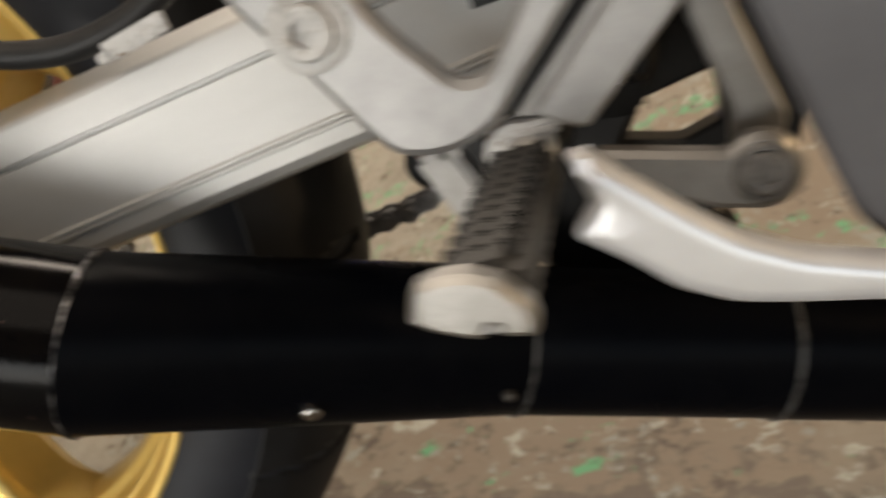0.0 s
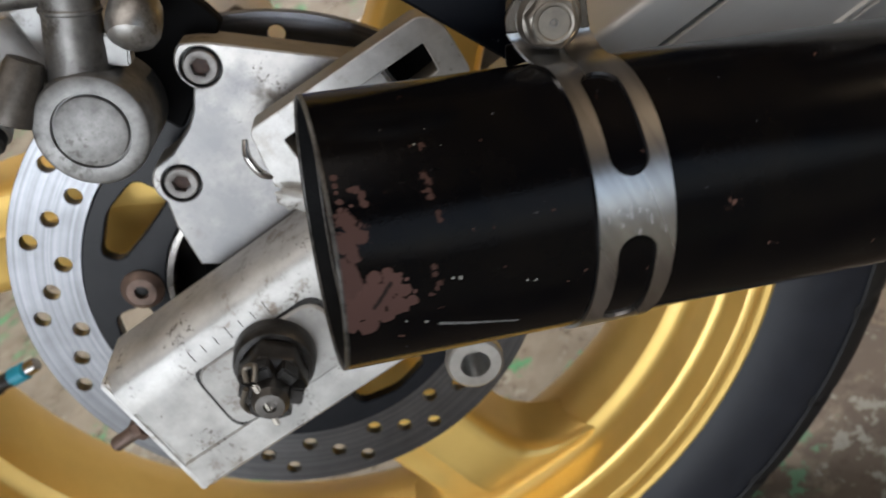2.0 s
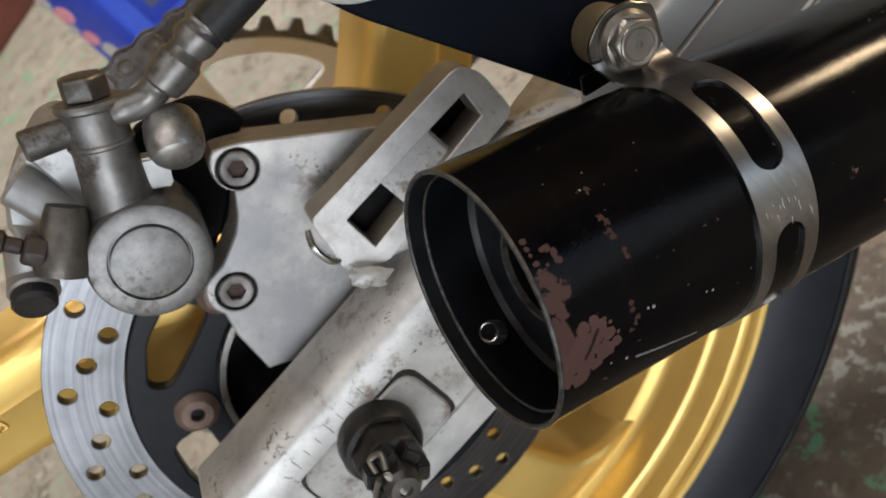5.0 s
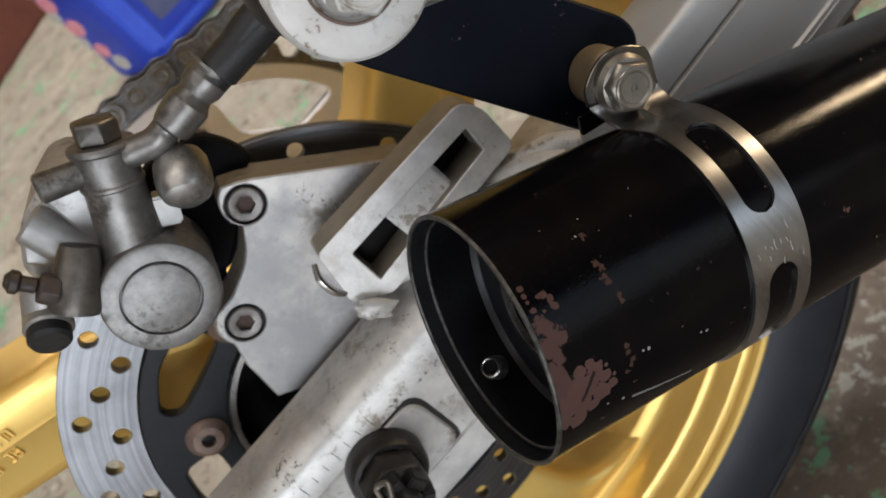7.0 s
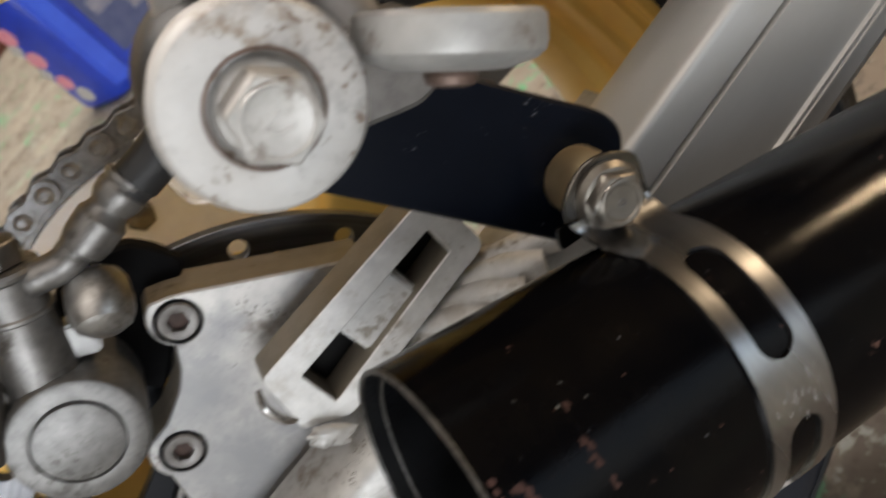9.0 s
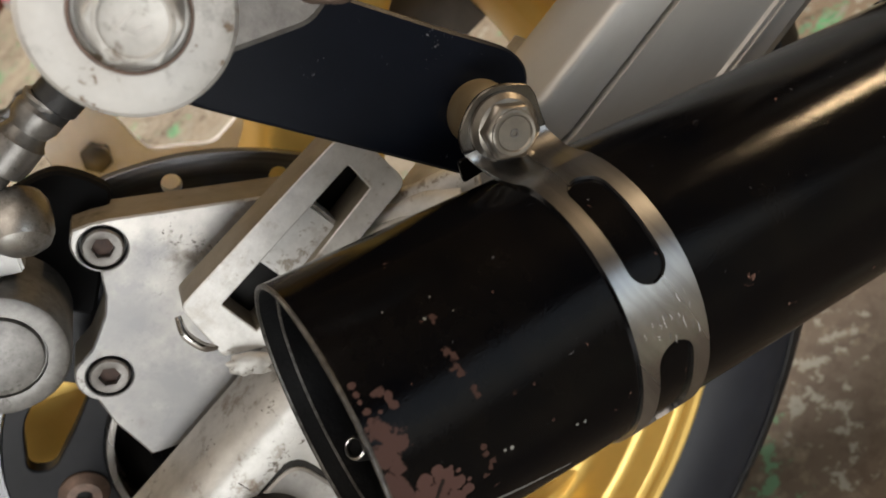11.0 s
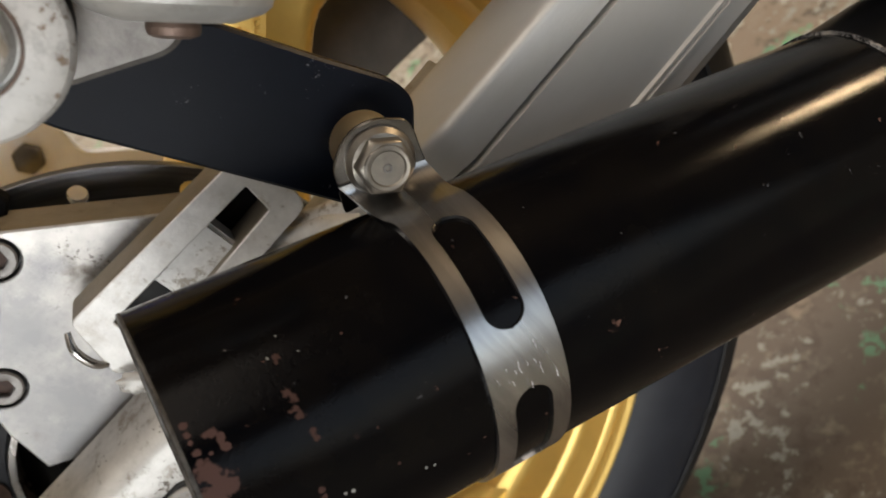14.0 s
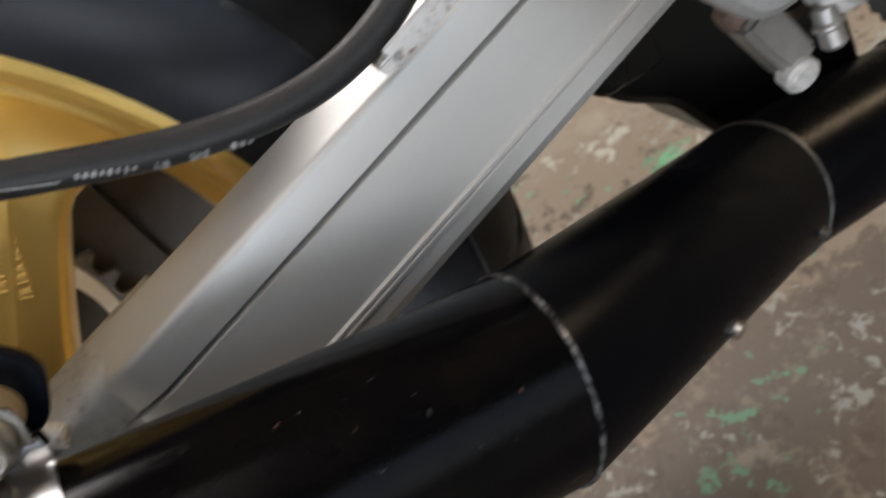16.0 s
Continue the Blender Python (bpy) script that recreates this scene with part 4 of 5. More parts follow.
part("hex_bolt", join(lathe([(0, 0.0088), (0.0008, 0.0087), (0.0024, 0.0076), (0.003, 0.006)], (BIG.x, BIG.y - 0.0042, BIG.z), NEAR, 40), hexhead((BIG.x, BIG.y - 0.006, BIG.z), NEAR, 0.0137, 0.0098, 0.06, 0.2, 0.97),
                      lathe([(0, 0.0062), (0.0006, 0.006), (0.0007, 0.0056), (0.0004, 0.0053), (0.0003, 0.005), (0.0003, 0)], (BIG.x, BIG.y - 0.016, BIG.z), NEAR, 40)), BOLTZ, peg_mount, "dirty zinc plated hexagon bolt")
q = join(block((-0.0028, -0.0002, 0.0008), (0.0012, 0.0002, 0.0014), None, 0.00008, 1), block((-0.0021, -0.0002, -0.0018), (-0.0015, 0.0002, 0.0009), Matrix.Rotation(radians(-25), 4, "Y"), 0.00008, 1), block((-0.001, -0.0002, -0.0021), (0.0014, 0.0002, -0.0015), Matrix.Rotation(radians(18), 4, "Y"), 0.00008, 1))
q.transform(Matrix.Translation((BIG.x, BIG.y - 0.01625, BIG.z)))
part("stamp", q, BOLTZ, peg_mount, "worn stamped mark")
part("rust_ring", lathe([(0.0, 0.0094), (0.0003, 0.0096), (0.0003, 0.0099), (0.0, 0.0101)], (BIG.x, BIG.y - 0.0065, BIG.z), NEAR, 40), RUSTY, peg_mount, "ring of rust round the bolt")
part("rubber_bush", lathe([(0, 0.0), (0, 0.0178), (0.002, 0.0186), (0.02, 0.018), (0.026, 0.0145), (0.03, 0.0)], BIG + Vector((0, 0.033, 0)), NEAR, 48), RUBBER, peg_mount, "black rubber bush")
C2, A2 = Vector((0.128, -0.178, 0.129)), Vector((-0.68, -0.12, -0.72)).normalized()
peg2 = part("rear_footpeg", lathe([(-0.004, 0), (-0.004, 0.0165), (-0.003, 0.0175), (0.0015, 0.0178), (0.0032, 0.0174), (0.0046, 0.0158), (0.0064, 0.0105), (0.0064, 0)], C2, A2, 64), CASTZ, bike, "worn silver folded rear footpeg bracket")
part("copper_washer", lathe([(0.006, 0.0), (0.006, 0.0046), (0.0072, 0.005), (0.0086, 0.0046), (0.0092, 0.003), (0.0092, 0.0)], C2 + Vector((-0.0005, -0.002, 0.0005)), A2, 32), RUSTY, peg2, "red-brown copper washer")
mm = Matrix.Translation(C2 - A2 * 0.017) @ basis(A2, (0, 1, 0))
bmx = block((-0.0145, -0.012, -0.0125), (0.0095, 0.012, 0.0105), None, 0.0012)
bmx.transform(mm)
part("bracket_block", bmx, CASTZ, peg2, "cast silver bracket block")
arm2 = rounded([(0.098, 0.1275), (0.118, 0.1185), (0.1283, 0.1205), (0.1285, 0.135), (0.1132, 0.1405), (0.1047, 0.14)], 0.003)
part("bracket_arm", plate(arm2, [], -0.168, -0.158, 0.0012), DULLBOLT, peg2, "dark grey bracket arm")
part("stay", join(rod(C2 - A2 * 0.004 + Vector((-0.012, 0.02, 0.004)), C2 - A2 * 0.05 + Vector((-0.03, 0.03, 0.02)), 0.0065, 20), rod(BIG + Vector((0, 0.02, 0.0)), BIG + Vector((0.03, 0.03, 0.05)), 0.011, 20)), FRAME, peg2)

# caliper bracket
b1, b2 = Vector((0.0329, -0.0867, 0.0945)), Vector((0.0016, -0.0871, 0.0645))
bo = [(0.0408, 0.0993), (0.0366, 0.1021)] + circle(0.0345, 0.0955, 0.0095, 10, radians(108), radians(215))
bo += [(0.0215, 0.0835), (0.0165, 0.0795), (0.011, 0.077), (0.0055, 0.0747)]
bo += circle(0.0016, 0.0655, 0.0095, 10, radians(115), radians(205))
bo += [(-0.0102, 0.052), (-0.0125, 0.0345), (0.001, 0.026), (0.08, 0.03), (0.084, 0.05), (0.0832, 0.0649)]
bracket = part("caliper_bracket", plate(bo, [circle(b1.x, b1.z, 0.0069, 28), circle(b2.x, b2.z, 0.0069, 28)], -0.0866, -0.068, 0.0006), CAST, bike, "cast aluminium caliper bracket with dirt specks and blue-grey patches")
for c in (b1, b2):
    part("counterbore", lathe([(0, 0.0), (0, 0.0068), (0.0034, 0.0069)], (c.x, -0.0832, c.z), NEAR, 36), BLACK, bracket)
    part("cap_bolt", cap_bolt((c.x, -0.0832, c.z), NEAR, 0.0061, 0.0038, 0.3), DULLBOLT, bracket, "socket head bolt")
    part("socket_rust", lathe([(0, 0.0033), (0.0002, 0)], (c.x, -0.0848, c.z), NEAR, 6), RUSTHEX, bracket)
fo = rounded([(0.0385, 0.0724), (0.0343, 0.0512), (0.0465, 0.0425), (0.1108, 0.0495), (0.1104, 0.068), (0.106, 0.0752)], [0.0025, 0.002, 0.002, 0.004, 0.004, 0.005])
fh = rounded([(0.0466, 0.0638), (0.0469, 0.0496), (0.1016, 0.0567), (0.1019, 0.0668)], 0.0007)
brown_edges(bracket, EDGEBROWN)
strap = part("torque_frame", plate(fo, [fh], -0.1075, -0.0935, 0.0004), CAST2, bike, "rough cut aluminium torque stay frame")
brown_edges(strap, EDGEBROWN)
bmx = block((0.0635, -0.104, 0.0445), (0.087, -0.086, 0.0655), Matrix.Rotation(radians(-5), 4, "Y"), 0.0012)
part("lug", bmx, CAST2, strap)
# black backing added so the frame's slots look deep in shade
part("slot_shade", plate(rounded([(0.0455, 0.065), (0.0455, 0.0485), (0.1035, 0.0562), (0.1035, 0.0692)], 0.001), [], -0.0932, -0.0885, 0.0004), BLACK, strap, "black plate standing for the shade behind the slots")


def weld_blob():
    """A smeared uneven bead of weld metal."""
    rnd = random.Random(8)
    bm = bmesh.new()
    bmesh.ops.create_icosphere(bm, subdivisions=4, radius=1)
    bumps = [(Vector((rnd.uniform(-1, 1), rnd.uniform(-1, 1), rnd.uniform(-1, 1))).normalized(), rnd.uniform(-0.3, 0.4), rnd.uniform(0.15, 0.4)) for _ in range(45)]
    for v in bm.verts:
        d = v.co.normalized()
        v.co = d * (1 + sum(h * math.exp(-((d - c).length / w) ** 2) for c, h, w in bumps))
    bm.transform(Matrix.Translation((0.0385, -0.1108, 0.0455)) @ Matrix.Rotation(radians(52), 4, "Y") @ Matrix.Diagonal((0.0066, 0.0019, 0.0036, 1)))
    return bm


part("weld_blob", weld_blob(), SWINGEND, strap, "bright weld blob")
for x0, x1, r in ((0.05, 0.086, 0.0046), (0.062, 0.099, 0.0054), (0.074, 0.11, 0.005), (0.085, 0.119, 0.0054), (0.096, 0.127, 0.0048)):
    line = [(x0 + (x1 - x0) * u, -0.091 - 0.027 * u + 0.0016 * math.sin(u * 5 + x0 * 90), 0.0343 + 0.072 * (x0 + (x1 - x0) * u) - 0.0058 * u ** 4) for u in (0, 0.25, 0.5, 0.75, 1)]
    part("weld_ridge", sweep(line, [r * 0.7, r, r * 0.9, r, r * 0.75], 20, 8), CAST2, swing, "smooth pale ridge of weld metal")
part("wire_clip", sweep([(0.0356, -0.1062, 0.0705), (0.0332, -0.1082, 0.0655), (0.0336, -0.1082, 0.0585), (0.036, -0.1062, 0.0545)], [0.0009, 0.0014, 0.0014, 0.0009], 12), STEEL, strap, "bent wire clip")

# rear brake caliper
CAPC = Vector((-0.0035, -0.106, 0.0987))
caliper = part("brake_caliper", lathe([(0.046, 0.0), (0.046, 0.0185), (0.002, 0.0188), (0.0004, 0.018), (0.0, 0.017), (0.0, 0.0126), (0.0012, 0.0122), (0.0012, 0.0119), (-0.0004, 0.0116), (-0.0006, 0.011), (-0.0006, 0.0)], CAPC, Y, 64), CAP, bike, "grey cast rear brake caliper")
body = rounded([(0.009, 0.117), (0.006, 0.131), (0.001, 0.141), (-0.006, 0.1435), (-0.019, 0.14), (-0.03, 0.13), (-0.032, 0.116), (-0.024, 0.1), (-0.012, 0.09), (0.006, 0.098)], 0.003)
part("caliper_body", plate(body, [], -0.082, -0.024, 0.002), CAST, caliper, "rough cast caliper body")
part("cast_face", plate(rounded([(-0.0065, 0.1415), (0.0035, 0.139), (0.0055, 0.133), (-0.001, 0.12), (-0.0075, 0.1205)], 0.0012), [], -0.0895, -0.081, 0.0012), CASTL, caliper)
part("cast_barrel", lathe([(0, 0), (0, 0.0058), (0.0012, 0.007), (0.021, 0.0074), (0.0225, 0.006), (0.0225, 0)], (-0.0165, -0.0832, 0.1395), (0.19, -0.12, -0.97), 28), CASTL, caliper)
part("cast_web", plate(rounded([(-0.027, 0.1315), (-0.0215, 0.1375), (-0.0155, 0.128), (-0.0135, 0.117), (-0.0185, 0.119)], 0.0015), [], -0.0875, -0.08, 0.0015), CASTL, caliper)
PD = Vector((0.528, 0.0, 0.849)).normalized()
P0 = Vector((-0.0015, -0.0945, 0.1086))
part("post", lathe([(0, 0.0104), (0.012, 0.0098), (0.0245, 0.0091), (0.026, 0.0092), (0.0266, 0.0098), (0.0274, 0.0098), (0.028, 0.0092), (0.037, 0.0092), (0.0378, 0.01), (0.0388, 0.0102), (0.0398, 0.0098), (0.0402, 0.0)], P0, PD, 40), GREY, caliper, "dark grey brake fluid post")
part("banjo_bolt", join(hexhead(P0 + PD * 0.0402, PD, 0.0125, 0.007, 0.15, 0.2)), DARKBOLT, caliper, "dark hexagon banjo bolt")
part("stub", rod(P0 + PD * 0.033, P0 + PD * 0.033 + Vector((-0.0185, -0.004, 0.0095)), 0.0042, 20, 0.0008, 0.0047), GREY, caliper)
part("slide_pin", lathe([(-0.0105, 0.0), (-0.0102, 0.004), (-0.0085, 0.007), (-0.006, 0.0083), (-0.001, 0.0087), (0.0028, 0.0084), (0.0055, 0.0072), (0.0072, 0.0048), (0.0079, 0.002), (0.008, 0)], (0.0283, -0.101, 0.1183), (-0.4, -0.72, -0.56), 36), PIN2, caliper, "rounded steel slide pin cover")
# black plate added for the deep shade between caliper and bracket
part("shade_plate", plate(rounded([(0.0098, 0.0772), (0.004, 0.09), (0.003, 0.115), (0.018, 0.1235), (0.034, 0.1198), (0.0395, 0.117), (0.0435, 0.1095), (0.0455, 0.1012), (0.0405, 0.0985), (0.034, 0.095), (0.022, 0.085)], 0.003), [], -0.0735, -0.066, 0.001), VOID, caliper, "black plate standing for the shade inside the caliper")
bmx = block((-0.0042, -0.004, -0.005), (0.0042, 0.004, 0.005), None, 0.0008)
bmx.transform(Matrix.Translation((0.0166, -0.0925, 0.1142)) @ Matrix.Rotation(radians(35), 4, "Y"))
part("lug", bmx, CASTL, caliper)
part("lower_boss", lathe([(0, 0), (0, 0.0056), (0.002, 0.0062), (0.012, 0.0076), (0.0185, 0.008), (0.0205, 0.0074), (0.0205, 0.0058), (0.017, 0.0054), (0.017, 0)], (-0.0075, -0.0995, 0.1265), (-0.0165, -0.004, -0.0125), 32), BOSS, caliper, "worn dark cast boss")
part("bleed_nipple", join(hexhead((-0.0205, -0.105, 0.1225), (-0.45, -0.05, 0.9), 0.0086, 0.006, 0.15), rod((-0.0232, -0.105, 0.128), (-0.0272, -0.1055, 0.1362), 0.0024, 16), lathe([(0, 0.0024), (0.001, 0.0036), (0.003, 0.0036), (0.004, 0.0024)], (-0.0252, -0.1052, 0.132), (-0.45, -0.05, 0.9), 16)), NIPPLE, caliper, "rusty brown bleed nipple")
part("pad_pin_collar", join(rod((-0.026, -0.092, 0.1255), (-0.0345, -0.094, 0.1165), 0.0066, 24), lathe([(0, 0), (0, 0.0074), (0.004, 0.0076), (0.0048, 0.0071), (0.0048, 0)], (-0.0335, -0.0945, 0.1165), (-0.3, -0.85, -0.42), 32)), CASTG, caliper, "grimy grey pin collar")
part("pad_pin", lathe([(0, 0), (0, 0.0066), (0.0035, 0.0066), (0.0048, 0.0056), (0.005, 0.0), ], (-0.035, -0.0985, 0.1146), (-0.3, -0.85, -0.42), 32), RUBBER, caliper, "black rubber capped pad pin")
elbow = part("brake_line", sweep([P0 + PD * 0.032 + Vector((0.004, 0, 0)), (0.0245, -0.0985, 0.1345), (0.031, -0.0985, 0.132), (0.037, -0.0995, 0.1325)], 0.0046, 20), GREY, bike, "dark steel brake pipe elbow with a rubber hose")
FD = Vector((0.021, 0.0, 0.003)).normalized()
part("crimp_fitting", lathe([(0, 0.004), (0.001, 0.0058), (0.004, 0.0065), (0.0105, 0.0067), (0.0118, 0.0058), (0.0138, 0.0052), (0.015, 0.0057), (0.0165, 0.0064), (0.0195, 0.0066), (0.0208, 0.0059), (0.022, 0.0066), (0.023, 0.0066), (0.0232, 0.005)], (0.0362, -0.0995, 0.1316), FD, 28), GREY, elbow)
hosep = [(0.056, -0.1, 0.1334), (0.064, -0.101, 0.1342), (0.08, -0.103, 0.137), (0.11, -0.108, 0.137), (0.142, -0.11, 0.1212), (0.176, -0.11, 0.0992), (0.214, -0.11, 0.0776), (0.247, -0.11, 0.0668), (0.275, -0.108, 0.0665), (0.3, -0.104, 0.0745), (0.34, -0.095, 0.096), (0.38, -0.085, 0.12)]
part("hose_boot", lathe([(0, 0.0055)] + [(0.0005 + 0.0008 * i, 0.0062 + 0.0002 * (i % 2)) for i in range(28)] + [(0.0235, 0.0055)], (0.059, -0.1003, 0.1337), (0.99, -0.08, 0.06), 28), RUBBER, elbow, "ribbed black rubber boot")
hose = part("hose", sweep(hosep, 0.0055, 20, 10), RUBBER, elbow, "black rubber brake hose")


def on_hose(x, z, turn=0.0):
    """A frame on the hose's near side below its middle: right along the hose, up, and outwards."""
    out = Vector((-0.2, -0.91, -0.35)).normalized()
    right = Vector((math.cos(turn), 0, -math.sin(turn)))
    right = (right - out * right.dot(out)).normalized()
    up = out.cross(right)
    m = Matrix((right, up, out)).transposed().to_4x4()
    m.translation = Vector((x, -0.11535, z))
    return m


def lettering(text, size):
    """Raised flat letters in the x-y plane, centred."""
    cu = bpy.data.curves.new("tmp", "FONT")
    cu.body, cu.size, cu.extrude, cu.align_x, cu.align_y = text, size, 0.00006, "CENTER", "CENTER"
    ob = bpy.data.objects.new("tmp", cu)
    me = bpy.data.meshes.new_from_object(ob)
    bm = bmesh.new()
    bm.from_mesh(me)
    bpy.data.objects.remove(ob), bpy.data.curves.remove(cu), bpy.data.meshes.remove(me)
    return bm


# worn white print along the hose: a size and a standard, a maker's name and a code as bars, a long dash
for text, x, z, turn in (("1/8", 0.2036, 0.0795, 0.6), ("SAE", 0.2131, 0.0745, 0.53)):
    q = lettering(text, 0.0034)
    q.transform(on_hose(x, z, turn))
    part("hose_print", q, PRINT, hose, "worn white print")
rnd = random.Random(11)
for n, (x0, z0), (x1, z1) in ((8, (0.1846, 0.0926), (0.1986, 0.083)), (3, (0.2208, 0.0708), (0.2272, 0.0674)), (2, (0.157, 0.1108), (0.1598, 0.1088))):
    for i in range(n):
        u = (i + 0.5) / n
        w, tall = rnd.uniform(0.0004, 0.0007), rnd.uniform(0.0007, 0.0012)
        q = block((-w, -tall, -0.00008), (w, tall, 0.00008), None, 0.00004, 1)
        q.transform(on_hose(x0 + (x1 - x0) * u, z0 + (z1 - z0) * u, 0.58))
        part("print_bar", q, PRINT, hose)
part("print_line", sweep([(0.1657, -0.1154, 0.1045), (0.1712, -0.1154, 0.1006), (0.1762, -0.1154, 0.0971), (0.1813, -0.1154, 0.0937)], 0.00022, 6, 3), PRINT, hose)
part("hose_clip", join(block((0.272, -0.1165, 0.0575), (0.3, -0.1145, 0.065), Matrix.Rotation(radians(-8), 4, "Y"), 0.0006), block((0.268, -0.1165, 0.0562), (0.277, -0.105, 0.0605), Matrix.Rotation(radians(-8), 4, "Y"), 0.0008)), ZINC, elbow, "bright steel hose clip")

# axle, adjuster and swingarm fittings
adj = part("axle_adjuster", plate(rounded([(-0.0282, 0.0125), (-0.0292, -0.0168), (0.0257, -0.0135), (0.0245, 0.0142)], 0.0075), [], -0.1193, -0.113, 0.0008), CASTZ, bike, "worn grey chain adjuster plate")
# dark sheet under the plate draws the shade and grime of its gap
part("recess_gap", plate(rounded([(-0.0295, 0.0138), (-0.0306, -0.0183), (0.0273, -0.0149), (0.0263, 0.0157)], 0.0078), [], -0.1178, -0.113, 0.0002), RUSTDARK, adj, "dark sheet for the shaded, grimy gap round the plate")
AX, AZ = 0.0008, 0.0032
part("axle_washer", lathe([(0, 0.0142), (0.0012, 0.0146), (0.0075, 0.0143), (0.0092, 0.0133), (0.0094, 0.0115)], (AX, -0.1185, AZ), NEAR, 48), RUSTDARK, adj, "thick greasy dark washer")
part("axle_nut", hexhead((AX, -0.127, AZ), NEAR, 0.0212, 0.011, 0.1, 0.3, 0.9), RUSTDARK, adj, "grimy dark axle nut")
for k in range(6):
    an = k * math.pi / 3 + 0.3
    q = block((-0.0024, -0.0032, -0.0032), (0.0024, 0.0032, 0.0032), None, 0.0006)
    q.transform(Matrix.Translation((AX + 0.0082 * math.cos(an), -0.1405, AZ + 0.0082 * math.sin(an))) @ Matrix.Rotation(-an, 4, "Y"))
    part("castle_tooth", q, RUSTDARK, adj)
part("axle_end", lathe([(0, 0.0062), (0.0255, 0.0062), (0.028, 0.0048), (0.0282, 0.0022), (0.0268, 0.0018), (0.0268, 0)], (AX, -0.1225, AZ), NEAR, 28), DARKBOLT, adj, "worn steel axle end")
q = block((-0.0011, -0.0007, -0.0078), (0.0011, 0.0007, 0.0088), Matrix.Rotation(radians(6), 4, "Y"), 0.0005)
q.transform(Matrix.Translation((AX - 0.0012, -0.149, AZ)) @ Matrix.Rotation(radians(-9), 4, "X"))
part("cotter_pin", join(q, sweep([(AX + 0.0005, -0.148, AZ + 0.0095), (AX + 0.0025, -0.1445, AZ + 0.0125), (AX - 0.0015, -0.1425, AZ + 0.0125), (AX - 0.0025, -0.146, AZ + 0.0095)], 0.001, 10), sweep([(AX - 0.003, -0.1485, AZ + 0.009), (AX - 0.0085, -0.146, AZ + 0.0035), (AX - 0.0105, -0.1415, AZ - 0.003)], 0.001, 10)), BOLTST, adj, "bent flat steel cotter pin")
for i in range(7):
    # engraved index marks beside the slot
    x = -0.024 + 0.0055 * i
    q = block((-0.00012, -0.0001, -0.0017 if i % 3 else -0.0026), (0.00012, 0.0001, 0.0017 if i % 3 else 0.0026), None, 0.00003, 1)
    q.transform(Matrix.Translation((x, -0.1191, zb(x) + 0.0505)))
    part("index_mark", q, MARK, adj)
part("end_plate", block((-0.0585, -0.1185, -0.033), (-0.0555, -0.087, 0.0262), None, 0.0008), CAST2, swing, "thin aluminium end cap")
part("adjuster_bolt", join(rod((-0.058, -0.1005, -0.004), (-0.083, -0.1005, -0.006), 0.003, 16), hexhead((-0.058, -0.1005, -0.004), (-1, 0, -0.08), 0.01, 0.005, 0.15), hexhead((-0.068, -0.1005, -0.0048), (-1, 0, -0.08), 0.0085, 0.004, 0.15)), RUSTY, swing, "brownish adjuster bolt")
part("rivet_hole", lathe([(0, 0.0021), (0.0003, 0)], Vector((0.0566, -0.1712, 0.0378)) + Vector((-0.25, -0.55, 0.8)).normalized() * 0.0036, (-0.25, -0.55, 0.8), 14), VOID, muffler)
part("stand_spool", join(lathe([(0, 0.0055), (0, 0.0095), (0.001, 0.0105), (0.004, 0.0108), (0.006, 0.0098), (0.02, 0.0092), (0.02, 0.0)], (0.0588, -0.1245, -0.0388), Y, 40), lathe([(0, 0.0056), (0.014, 0.0052), (0.014, 0)], (0.0588, -0.1245, -0.0388), Y, 40)), PIN, swing, "hollow plated spool")

# valve
part("valve_stem", join(rod((-0.196, 0.004, 0.005), (-0.176, 0.0035, 0.0045), 0.006, 20, 0.001, 0.0048), rod((-0.176, 0.0035, 0.0045), (-0.168, 0.0033, 0.0043), 0.0042, 20)), RUBBER, wheel, "black rubber tyre valve")
part("valve_cap", rod((-0.169, 0.0033, 0.0043), (-0.159, 0.003, 0.004), 0.0047, 20, 0.001), TEAL, wheel, "teal valve ring")
part("valve_tip", rod((-0.159, 0.003, 0.004), (-0.1525, 0.003, 0.004), 0.0038, 16), STEEL, wheel)

# raised casting marks on the spokes, not readable
for a in SPOKES[:2]:
    m = Matrix.Rotation(radians(-a), 4, "Y")
    rnd = random.Random(int(a))
    for (x0, z0), (x1, z1), k, tall in (((0.1307, 0.0008), (0.1565, 0.0157), 8, 0.0027), ((0.1313, -0.0081), (0.1645, 0.0116), 12, 0.0024)):
        tilt = math.atan2(z1 - z0, x1 - x0)
        for i in range(k):
            if k == 8 and i == 2:
                continue
            u = (i + 0.5) / k
            x, z = x0 + (x1 - x0) * u, z0 + (z1 - z0) * u
            wid = 0.3 * math.hypot(x1 - x0, z1 - z0) / k
            bars = [block((s * wid - 0.0004, -0.0007, -tall), (s * wid + 0.0004, 0.0008, tall), None, 0.0003, 1) for s in rnd.choice(((-1, 1), (-1,), (-1, 1)))]
            bars += [block((-wid, -0.0007, h * tall - 0.0004), (wid, 0.0008, h * tall + 0.0004), None, 0.0003, 1) for h in rnd.choice(((-0.9,), (0, 0.9), (0.9,), (-0.9, 0.9)))]
            q = join(*bars)
            q.transform(m @ Matrix.Translation((x, -(0.0285 + (x - 0.12) * 0.057), z)) @ Matrix.Rotation(-tilt, 4, "Y"))
            part("casting_mark", q, GOLD, wheel)

# sprocket and chain on the far side
SY = 0.092
teeth = 46
so = []
